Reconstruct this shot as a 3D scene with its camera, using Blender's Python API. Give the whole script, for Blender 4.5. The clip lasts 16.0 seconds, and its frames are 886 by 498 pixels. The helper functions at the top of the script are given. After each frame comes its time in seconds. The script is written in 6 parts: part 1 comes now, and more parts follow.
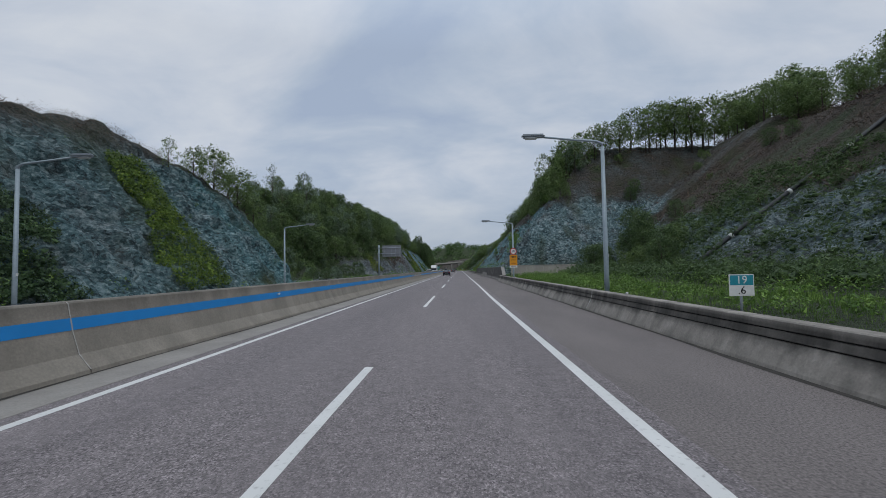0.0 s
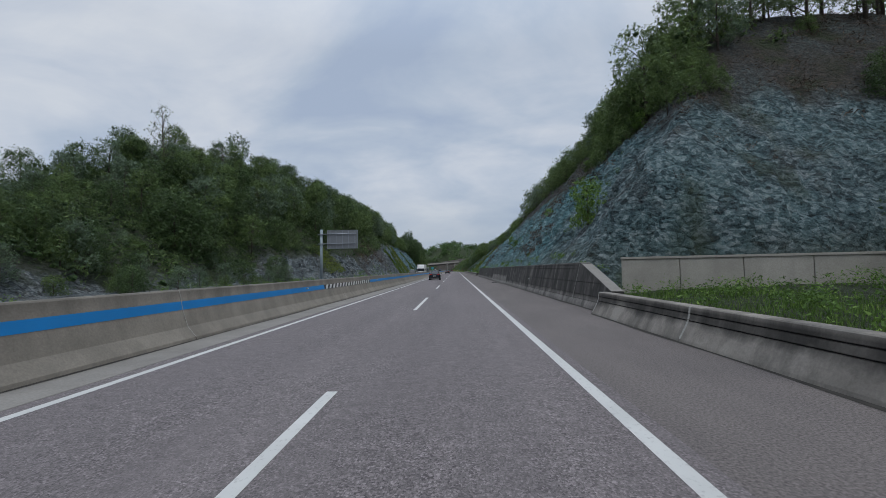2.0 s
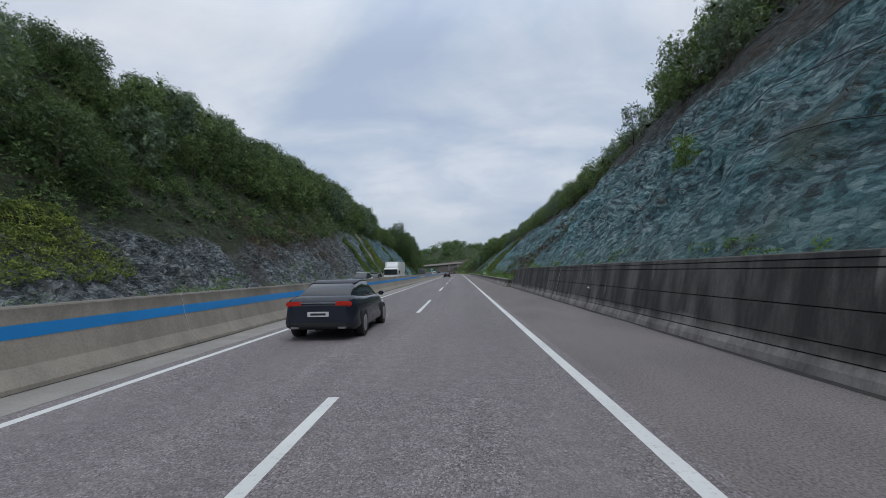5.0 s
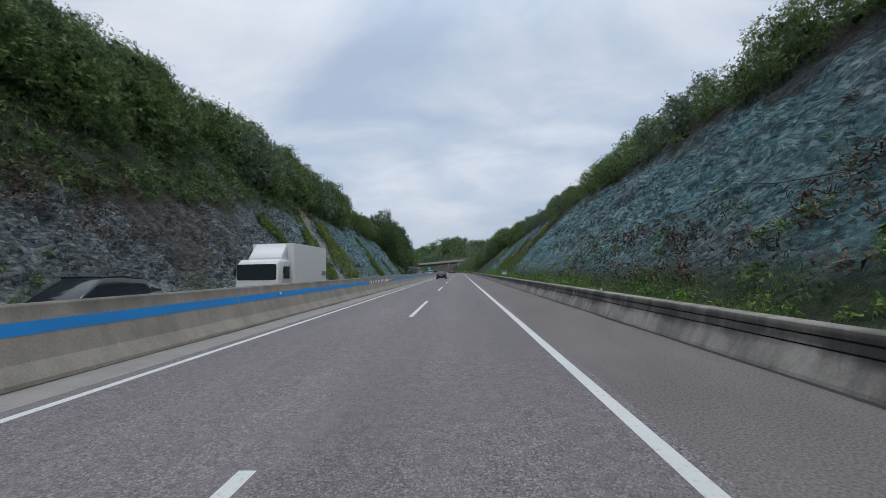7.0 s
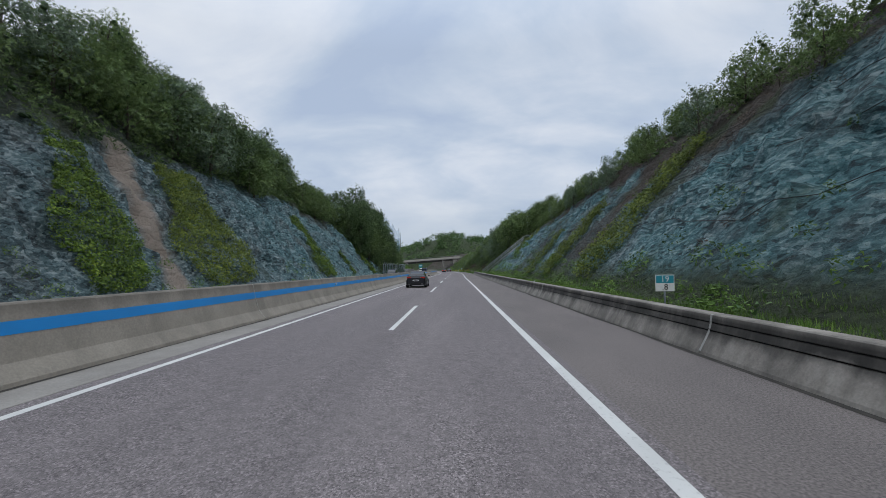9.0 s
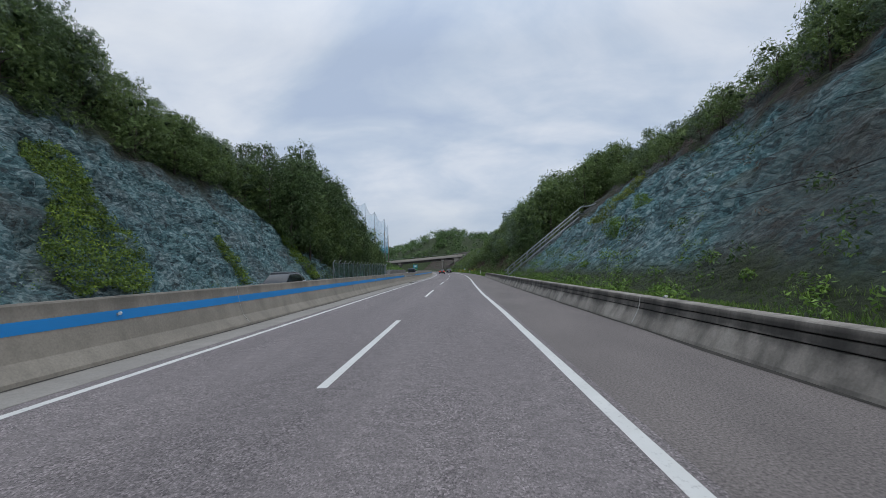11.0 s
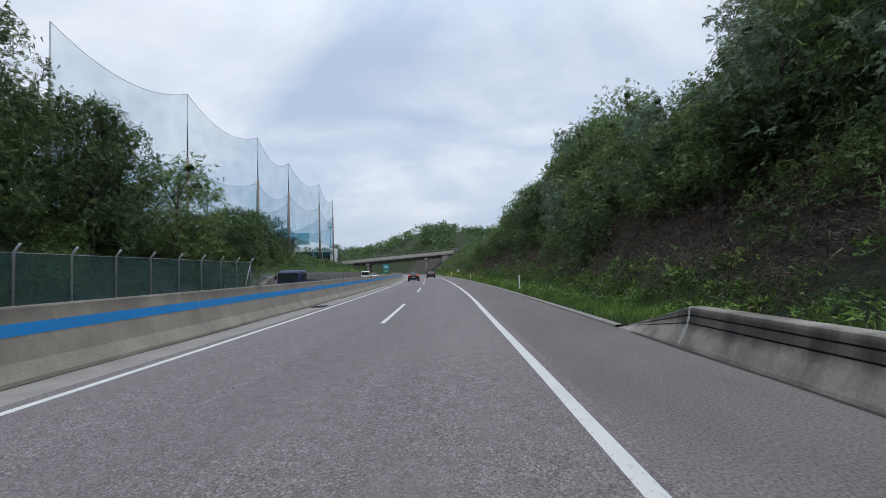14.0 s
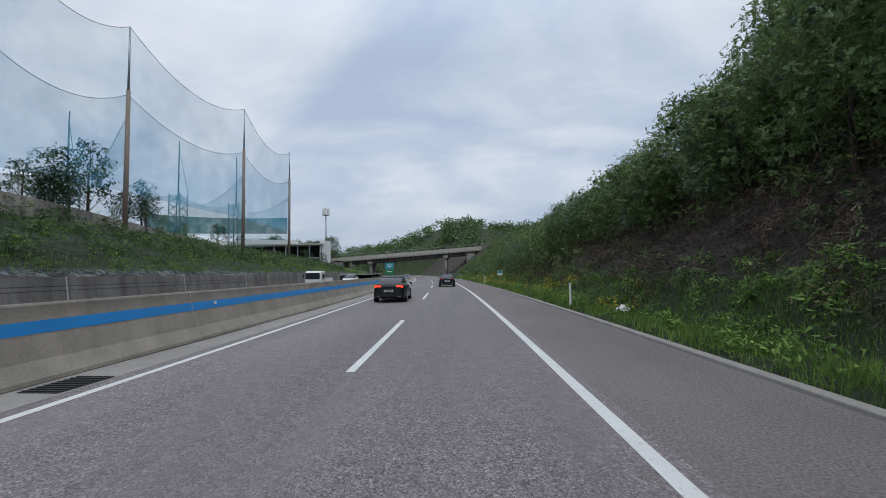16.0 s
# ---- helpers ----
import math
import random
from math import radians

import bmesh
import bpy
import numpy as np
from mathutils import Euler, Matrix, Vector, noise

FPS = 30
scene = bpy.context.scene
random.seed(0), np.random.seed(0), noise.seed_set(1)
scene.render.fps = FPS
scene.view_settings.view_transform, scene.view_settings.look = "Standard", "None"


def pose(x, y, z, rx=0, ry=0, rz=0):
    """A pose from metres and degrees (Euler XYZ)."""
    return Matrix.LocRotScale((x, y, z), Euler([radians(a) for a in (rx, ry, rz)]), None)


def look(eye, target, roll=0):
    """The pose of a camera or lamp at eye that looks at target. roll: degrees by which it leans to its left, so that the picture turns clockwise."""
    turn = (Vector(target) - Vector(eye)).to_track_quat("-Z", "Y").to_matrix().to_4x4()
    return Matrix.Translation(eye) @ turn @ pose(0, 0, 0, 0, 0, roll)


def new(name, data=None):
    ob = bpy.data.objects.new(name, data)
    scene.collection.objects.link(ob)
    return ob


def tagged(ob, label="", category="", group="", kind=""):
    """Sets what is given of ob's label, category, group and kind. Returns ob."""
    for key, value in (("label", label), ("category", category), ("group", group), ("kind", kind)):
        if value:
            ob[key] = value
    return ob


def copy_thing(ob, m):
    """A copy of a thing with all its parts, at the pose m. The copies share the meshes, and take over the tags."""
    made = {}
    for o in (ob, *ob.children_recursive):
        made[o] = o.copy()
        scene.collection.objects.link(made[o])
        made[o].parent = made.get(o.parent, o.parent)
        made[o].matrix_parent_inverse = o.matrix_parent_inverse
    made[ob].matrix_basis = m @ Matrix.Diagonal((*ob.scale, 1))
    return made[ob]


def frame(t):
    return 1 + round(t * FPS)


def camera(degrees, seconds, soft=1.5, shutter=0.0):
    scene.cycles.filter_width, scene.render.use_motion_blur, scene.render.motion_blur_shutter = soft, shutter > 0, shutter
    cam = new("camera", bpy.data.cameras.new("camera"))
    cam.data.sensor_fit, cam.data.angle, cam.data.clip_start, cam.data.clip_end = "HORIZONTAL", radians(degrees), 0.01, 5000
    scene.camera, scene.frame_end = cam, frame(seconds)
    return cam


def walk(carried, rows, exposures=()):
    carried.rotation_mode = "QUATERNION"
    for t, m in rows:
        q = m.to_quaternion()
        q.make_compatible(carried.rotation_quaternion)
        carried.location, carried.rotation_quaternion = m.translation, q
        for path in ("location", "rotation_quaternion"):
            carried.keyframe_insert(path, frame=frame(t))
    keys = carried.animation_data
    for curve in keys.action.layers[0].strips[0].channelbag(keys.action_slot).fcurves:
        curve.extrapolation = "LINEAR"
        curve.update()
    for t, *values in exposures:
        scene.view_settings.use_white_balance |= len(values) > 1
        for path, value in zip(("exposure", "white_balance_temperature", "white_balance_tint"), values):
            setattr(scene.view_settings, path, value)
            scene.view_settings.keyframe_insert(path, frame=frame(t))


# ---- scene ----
cam = camera(90.5, 16.0, soft=0.5, shutter=0.02)
PATH = [
    (0, (1.584, -2.299, 1.667), (1.511, -0.302, 1.759), -1.0),
    (0.5, (1.58, 8.499, 1.631), (1.51, 10.496, 1.725), -1.1),
    (1, (1.543, 18.787, 1.587), (1.481, 20.784, 1.685), -1.0),
    (1.5, (1.606, 29.575, 1.61), (1.545, 31.572, 1.703), -1.1),
    (2, (1.689, 39.345, 1.617), (1.633, 41.342, 1.712), -0.9),
    (2.5, (1.751, 49.901, 1.636), (1.691, 51.897, 1.733), -0.9),
    (3, (1.78, 59.837, 1.613), (1.712, 61.834, 1.71), -1.2),
    (3.5, (1.781, 69.78, 1.626), (1.705, 71.776, 1.725), -1.2),
    (4, (1.688, 79.397, 1.643), (1.621, 81.393, 1.748), -1.1),
    (6.5, (1.726, 131.079, 1.621), (1.65, 133.075, 1.721), -0.9),
    (7, (1.772, 141.679, 1.606), (1.698, 143.675, 1.705), -1.2),
    (7.5, (1.827, 152.261, 1.669), (1.756, 154.258, 1.764), -0.9),
    (8, (1.808, 163.003, 1.614), (1.742, 165.0, 1.71), -1.0),
    (8.5, (1.789, 173.875, 1.641), (1.727, 175.872, 1.734), -0.8),
    (9, (1.81, 185.156, 1.684), (1.753, 187.153, 1.773), -0.6),
    (11.5, (1.933, 243.169, 1.592), (1.874, 245.166, 1.684), -1.8),
    (12, (1.792, 255.347, 1.603), (1.748, 257.344, 1.695), -1.8),
    (12.5, (1.75, 267.446, 1.644), (1.724, 269.444, 1.737), -1.7),
    (13, (1.943, 279.524, 1.58), (1.925, 281.522, 1.675), -1.8),
    (13.5, (2.293, 291.563, 1.642), (2.273, 293.561, 1.737), -2.0),
    (14, (2.441, 303.441, 1.602), (2.421, 305.439, 1.699), -1.8),
    (14.5, (2.456, 314.987, 1.587), (2.412, 316.984, 1.686), -1.6),
    (15, (2.295, 326.805, 1.645), (2.213, 328.8, 1.748), -1.7),
    (15.5, (1.937, 338.409, 1.689), (1.831, 340.404, 1.797), -1.2),
    (16, (1.435, 349.955, 1.654), (1.309, 351.948, 1.76), -0.7),
]
walk(cam, [(t, look(eye, target, roll)) for t, eye, target, roll in PATH], [(0, -0.33), (3, -0.26), (7, -0.06), (12.5, -0.10), (13.5, 0.13), (14.5, 0.04), (15.5, -0.12), (16, -0.06)])

# ---- world, sun, exposure ----
world = bpy.data.worlds.new("sky")
scene.world = world
world.use_nodes = True
wt = world.node_tree
wt.nodes.clear()


def wn(kind, **inputs):
    n = wt.nodes.new(kind)
    for k, v in inputs.items():
        n.inputs[k].default_value = v
    return n


SUN_EL, SUN_AZ = 58.0, 150.0
sky = wn("ShaderNodeTexSky")
sky.sky_type, sky.sun_disc = "NISHITA", False
sky.sun_elevation, sky.sun_rotation, sky.dust_density = radians(SUN_EL), radians(SUN_AZ), 2.0
coord = wn("ShaderNodeTexCoord")
sep = wn("ShaderNodeSeparateXYZ")
wt.links.new(coord.outputs["Generated"], sep.inputs[0])


def wmath(op, a, b, clamp=False):
    n = wt.nodes.new("ShaderNodeMath")
    n.operation, n.use_clamp = op, clamp
    for i, v in enumerate((a, b)):
        if isinstance(v, (int, float)):
            n.inputs[i].default_value = v
        else:
            wt.links.new(v, n.inputs[i])
    return n.outputs[0]


# a cloud sheet high overhead, seen in perspective
height = wmath("ADD", wmath("MAXIMUM", sep.outputs[2], 0.0), 0.36)
flat = wn("ShaderNodeCombineXYZ")
wt.links.new(wmath("DIVIDE", sep.outputs[0], height), flat.inputs[0])
wt.links.new(wmath("DIVIDE", sep.outputs[1], height), flat.inputs[1])
mapn = wn("ShaderNodeMapping", Scale=(0.55, 0.8, 1.0), Rotation=(0, 0, 0.7), Location=(3.05, 0.55, 0.0))
wt.links.new(flat.outputs[0], mapn.inputs[0])
cl1 = wn("ShaderNodeTexNoise", Scale=2.9, Detail=9.0, Roughness=0.52, Distortion=0.4)
cl2 = wn("ShaderNodeTexNoise", Scale=1.2, Detail=3.0, Roughness=0.5)
wisp = wn("ShaderNodeTexNoise", Scale=2.6, Detail=8.0, Roughness=0.6, Distortion=0.8)
stretch = wn("ShaderNodeMapping", Scale=(0.8, 1.5, 1.0), Rotation=(0, 0, -0.6), Location=(1.3, 4.2, 0.0))
wt.links.new(flat.outputs[0], stretch.inputs[0])
wt.links.new(stretch.outputs[0], wisp.inputs["Vector"])
for c in (cl1, cl2):
    wt.links.new(mapn.outputs[0], c.inputs["Vector"])
cov = wmath("ADD", wmath("ADD", wmath("MULTIPLY", cl1.outputs[0], 0.56), wmath("MULTIPLY", cl2.outputs[0], 0.27)), wmath("MULTIPLY", wisp.outputs[0], 0.18))
ramp = wn("ShaderNodeValToRGB")
wt.links.new(cov, ramp.inputs[0])
el = ramp.color_ramp.elements
el[0].position, el[0].color = 0.40, (0.47, 0.57, 0.745, 1)
el[1].position, el[1].color = 0.62, (0.82, 0.87, 0.945, 1)
for at, tone in ((0.47, (0.56, 0.655, 0.80, 1)), (0.54, (0.69, 0.76, 0.875, 1))):
    e = el.new(at)
    e.color = tone
# paler towards the horizon, brighter towards the zenith
low = wn("ShaderNodeMapRange")
low.inputs["From Min"].default_value, low.inputs["From Max"].default_value = 0.0, 0.20
wt.links.new(sep.outputs[2], low.inputs["Value"])
hazy = wn("ShaderNodeMixRGB")
wt.links.new(low.outputs[0], hazy.inputs["Fac"])
hazy.inputs["Color1"].default_value = (0.48, 0.565, 0.685, 1)
wt.links.new(ramp.outputs[0], hazy.inputs["Color2"])
zen = wn("ShaderNodeMapRange")
zen.inputs["From Min"].default_value, zen.inputs["From Max"].default_value = 0.45, 1.0
zen.inputs["To Min"].default_value, zen.inputs["To Max"].default_value = 1.0, 1.9
wt.links.new(sep.outputs[2], zen.inputs["Value"])
bright = wn("ShaderNodeVectorMath")
bright.operation = "SCALE"
wt.links.new(hazy.outputs[0], bright.inputs[0])
wt.links.new(zen.outputs[0], bright.inputs["Scale"])
bg_sky, bg_cloud = wn("ShaderNodeBackground", Strength=0.08), wn("ShaderNodeBackground", Strength=1.0)
wt.links.new(sky.outputs[0], bg_sky.inputs[0])
wt.links.new(bright.outputs[0], bg_cloud.inputs[0])
mixb = wn("ShaderNodeMixShader", Fac=0.92)
wt.links.new(bg_sky.outputs[0], mixb.inputs[1])
wt.links.new(bg_cloud.outputs[0], mixb.inputs[2])
wout = wn("ShaderNodeOutputWorld")
wt.links.new(mixb.outputs[0], wout.inputs[0])

sun_data = bpy.data.lights.new("sun", "SUN")
sun_data.energy, sun_data.angle, sun_data.color = 0.9, radians(20), (0.98, 0.98, 0.93)
sun = new("sun", sun_data)
sun.matrix_world = look((0, 0, 200), (200 * math.cos(radians(SUN_EL)) * -math.sin(radians(SUN_AZ)), 200 * math.cos(radians(SUN_EL)) * -math.cos(radians(SUN_AZ)), 200 - 200 * math.sin(radians(SUN_EL))))

# ---- materials ----
rng = np.random.default_rng(7)


class Mat:
    """A small builder of node materials."""

    def __init__(self, name, rough=0.8, metal=0.0):
        self.m = bpy.data.materials.new(name)
        self.m.use_nodes = True
        self.t = self.m.node_tree
        self.b = self.t.nodes["Principled BSDF"]
        self.b.inputs["Roughness"].default_value, self.b.inputs["Metallic"].default_value = rough, metal
        self.pos = self.node("ShaderNodeNewGeometry").outputs["Position"]

    def node(self, kind, **inputs):
        n = self.t.nodes.new(kind)
        for k, v in inputs.items():
            self.put(v, n.inputs[k])
        return n

    def put(self, v, socket):
        if isinstance(v, bpy.types.NodeSocket):
            self.t.links.new(v, socket)
        elif isinstance(v, tuple) and len(v) == 3 and socket.type == "RGBA":
            socket.default_value = (*v, 1)
        else:
            socket.default_value = v

    def scaled(self, sx, sy, sz):
        n = self.node("ShaderNodeMapping", Scale=(sx, sy, sz))
        self.put(self.pos, n.inputs[0])
        return n.outputs[0]

    def noise(self, scale, detail=4.0, rough=0.55, vec=None, dist=0.0):
        return self.node("ShaderNodeTexNoise", Scale=scale, Detail=detail, Roughness=rough, Distortion=dist, Vector=vec or self.pos).outputs[0]

    def ramp(self, fac, *stops):
        n = self.node("ShaderNodeValToRGB", Fac=fac)
        el = n.color_ramp.elements
        while len(el) < len(stops):
            el.new(0.5)
        for e, (p, c) in zip(el, stops):
            e.position, e.color = p, ((c, c, c, 1) if isinstance(c, (int, float)) else (*c, 1))
        return n.outputs[0]

    def mix(self, fac, a, b, mode="MIX"):
        n = self.node("ShaderNodeMixRGB", Fac=fac, Color1=a, Color2=b)
        n.blend_type = mode
        return n.outputs[0]

    def math(self, op, a, b=0.0, clamp=False):
        n = self.t.nodes.new("ShaderNodeMath")
        n.operation, n.use_clamp = op, clamp
        self.put(a, n.inputs[0]), self.put(b, n.inputs[1])
        return n.outputs[0]

    def color(self, c):
        self.put(c, self.b.inputs["Base Color"])
        return self

    def bump(self, h, strength=0.5, dist=0.02):
        n = self.node("ShaderNodeBump", Strength=strength, Distance=dist, Height=h)
        self.put(n.outputs[0], self.b.inputs["Normal"])
        return self

    def attr(self, name):
        n = self.t.nodes.new("ShaderNodeAttribute")
        n.attribute_name = name
        return n.outputs["Fac"]

    def island(self):
        return self.node("ShaderNodeNewGeometry").outputs["Random Per Island"]


def asphalt():
    m = Mat("asphalt", 0.85)
    grit = m.noise(60.0, 3.0, 0.75)
    chip = m.node("ShaderNodeTexVoronoi", Scale=58.0, Vector=m.pos)
    stone = chip.outputs["Distance"]
    patch = m.noise(0.7, 5.0, 0.6, m.scaled(1.0, 0.12, 1.0))
    wide = m.noise(0.25, 3.0, 0.5, m.scaled(2.0, 0.08, 1.0))
    base = m.mix(m.ramp(patch, (0.35, 0.0), (0.7, 1.0)), (0.156, 0.136, 0.138), (0.190, 0.167, 0.168))
    base = m.mix(m.ramp(wide, (0.4, 0.0), (0.65, 0.7)), base, (0.133, 0.117, 0.120))
    pick = m.node("ShaderNodeSeparateXYZ", Vector=chip.outputs["Color"]).outputs[0]
    speck = m.ramp(pick, (0.0, 0.28), (0.30, 0.78), (0.72, 1.08), (1.0, 2.0))
    worn = m.ramp(m.noise(0.9, 4.0, 0.6, m.scaled(1.0, 0.3, 1.0)), (0.35, 0.35), (0.65, 1.0))
    c = m.mix(worn, base, m.mix(1.0, base, speck, "MULTIPLY"))
    c = m.mix(1.0, c, m.ramp(m.noise(5.0, 5.0, 0.7), (0.32, 0.84), (0.68, 1.16)), "MULTIPLY")
    m.color(m.mix(1.0, c, m.ramp(grit, (0.3, 0.6), (0.7, 1.4)), "MULTIPLY"))
    m.bump(m.math("ADD", grit, stone), 0.3, 0.006)
    return m.m


def shoulder_mat():
    m = Mat("shoulder_asphalt", 0.88)
    grit = m.noise(32.0, 4.0, 0.8)
    patch = m.noise(0.5, 6.0, 0.62, m.scaled(1.0, 0.35, 1.0))
    base = m.mix(m.ramp(patch, (0.35, 0.0), (0.68, 1.0)), (0.140, 0.122, 0.117), (0.184, 0.160, 0.152))
    chips = m.mix(m.ramp(grit, (0.35, 0.0), (0.7, 1.0)), (0.35, 0.35, 0.35), (1.6, 1.6, 1.6))
    m.color(m.mix(1.0, base, chips, "MULTIPLY"))
    m.bump(grit, 0.5, 0.008)
    return m.m


def concrete(name, light, dark, streak=0.5, dirt_top=None, warm=(1, 1, 1), dirt_end=None, leach=0.0):
    """Weathered concrete with run-off streaks; light and dark are grey values."""
    m = Mat(name, 0.9)
    fine = m.noise(24.0, 4.0, 0.65)
    blot = m.noise(0.9, 6.0, 0.6)
    runs = m.noise(1.3, 6.0, 0.65, m.scaled(1.0, 1.0, 0.12))
    la, da = tuple(light * w for w in warm), tuple(dark * w for w in warm)
    c = m.mix(m.ramp(blot, (0.36, 0.0), (0.66, 1.0)), la, tuple(0.5 * (a + b) for a, b in zip(la, da)))
    c = m.mix(m.math("MULTIPLY", m.ramp(runs, (0.45, 0.0), (0.64, 1.0)), streak), c, da)
    if dirt_top:
        z = m.node("ShaderNodeSeparateXYZ", Vector=m.pos).outputs[2]
        lo, hi = dirt_top
        rise = m.node("ShaderNodeMapRange", Value=m.math("ADD", z, m.math("MULTIPLY", m.math("SUBTRACT", blot, 0.5), 0.5)))
        rise.inputs["From Min"].default_value, rise.inputs["From Max"].default_value = lo, hi
        stain = rise.outputs[0]
        if dirt_end:
            stop = m.node("ShaderNodeMapRange", Value=z)
            stop.inputs["From Min"].default_value, stop.inputs["From Max"].default_value = dirt_end
            stain = m.math("SUBTRACT", stain, stop.outputs[0], True)
        c = m.mix(m.math("MULTIPLY", stain, m.ramp(runs, (0.3, 0.55), (0.6, 1.0))), c, tuple(0.75 * d for d in da))
    if leach:
        drips = m.noise(1.7, 3.0, 0.5, m.scaled(1.0, 1.0, 0.10))
        c = m.mix(m.math("MULTIPLY", m.ramp(drips, (0.62, 0.0), (0.70, 1.0)), leach), c, la)
    m.color(m.mix(0.35, c, m.mix(1.0, c, m.ramp(fine, (0.3, 0.55), (0.7, 1.35)), "MULTIPLY")))
    m.bump(m.math("ADD", fine, blot), 0.4, 0.01)
    return m.m


def paint(name, rgb, rough=0.55, wear=0.25, worn=(0.16, 0.15, 0.15)):
    m = Mat(name, rough)
    n = m.noise(14.0, 6.0, 0.7)
    big = m.noise(0.8, 3.0)
    c = m.mix(m.ramp(big, (0.35, 0.0), (0.7, 1.0)), rgb, tuple(0.86 * v for v in rgb))
    m.color(m.mix(m.math("MULTIPLY", m.ramp(n, (0.56, 0.0), (0.72, 1.0)), wear), c, worn))
    m.bump(n, 0.2, 0.004)
    return m.m


def plain(name, rgb, rough=0.5, metal=0.0, var=0.12, scale=9.0):
    m = Mat(name, rough, metal)
    n = m.noise(scale, 5.0, 0.6)
    m.color(m.mix(m.ramp(n, (0.35, 0.0), (0.7, 1.0)), rgb, tuple(v * (1 - var) for v in rgb)))
    m.bump(n, 0.08, 0.003)
    return m.m


def glass_mat(name, rgb=(0.02, 0.025, 0.03)):
    m = Mat(name, 0.06)
    m.color(rgb)
    m.b.inputs["Specular IOR Level"].default_value = 0.8
    return m.m


def foliage(name, dark, mid, light, trans=0.16, spray=0.0):
    m = Mat(name, 0.6)
    clump = m.noise(0.8, 3.0, 0.6)
    pick = m.island()
    if spray:
        # sprays of many small leaves: each cell of the pattern is one leaf, with gaps between
        cell = m.node("ShaderNodeTexVoronoi", Scale=spray, Vector=m.pos)
        own = m.node("ShaderNodeSeparateXYZ", Vector=cell.outputs["Color"]).outputs[0]
        pick = m.math("ADD", m.math("MULTIPLY", pick, 0.35), m.math("MULTIPLY", own, 0.65))
    c = m.ramp(pick, (0.0, dark), (0.55, mid), (1.0, light))
    # random patches darken and lighten leaves, standing in for shaded gaps and lit clumps
    c = m.mix(1.0, c, m.ramp(clump, (0.34, (0.45, 0.5, 0.5)), (0.52, (1.0, 1.0, 1.0)), (0.70, (1.55, 1.45, 1.3))), "MULTIPLY")
    m.color(c)
    m.b.inputs["Specular IOR Level"].default_value = 0.25
    tr = m.node("ShaderNodeBsdfTranslucent", Color=m.mix(0.5, c, light))
    mixs = m.node("ShaderNodeMixShader", Fac=trans)
    m.put(m.b.outputs[0], mixs.inputs[1]), m.put(tr.outputs[0], mixs.inputs[2])
    out = mixs.outputs[0]
    if spray:
        gaps = m.node("ShaderNodeMixShader", Fac=m.ramp(cell.outputs["Distance"], (0.55, 1.0), (0.59, 0.0)))
        m.put(m.node("ShaderNodeBsdfTransparent").outputs[0], gaps.inputs[1]), m.put(out, gaps.inputs[2])
        out = gaps.outputs[0]
    m.put(out, m.t.nodes["Material Output"].inputs["Surface"])
    return m.m


def netting(name, rgb, cover):
    m = Mat(name, 0.7)
    m.color(rgb)
    n = m.noise(0.35, 4.0)
    tr = m.node("ShaderNodeBsdfTransparent")
    mixs = m.node("ShaderNodeMixShader", Fac=m.ramp(n, (0.3, cover * 0.75), (0.7, min(1.0, cover * 1.25))))
    m.put(tr.outputs[0], mixs.inputs[1]), m.put(m.b.outputs[0], mixs.inputs[2])
    m.put(mixs.outputs[0], m.t.nodes["Material Output"].inputs["Surface"])
    return m.m


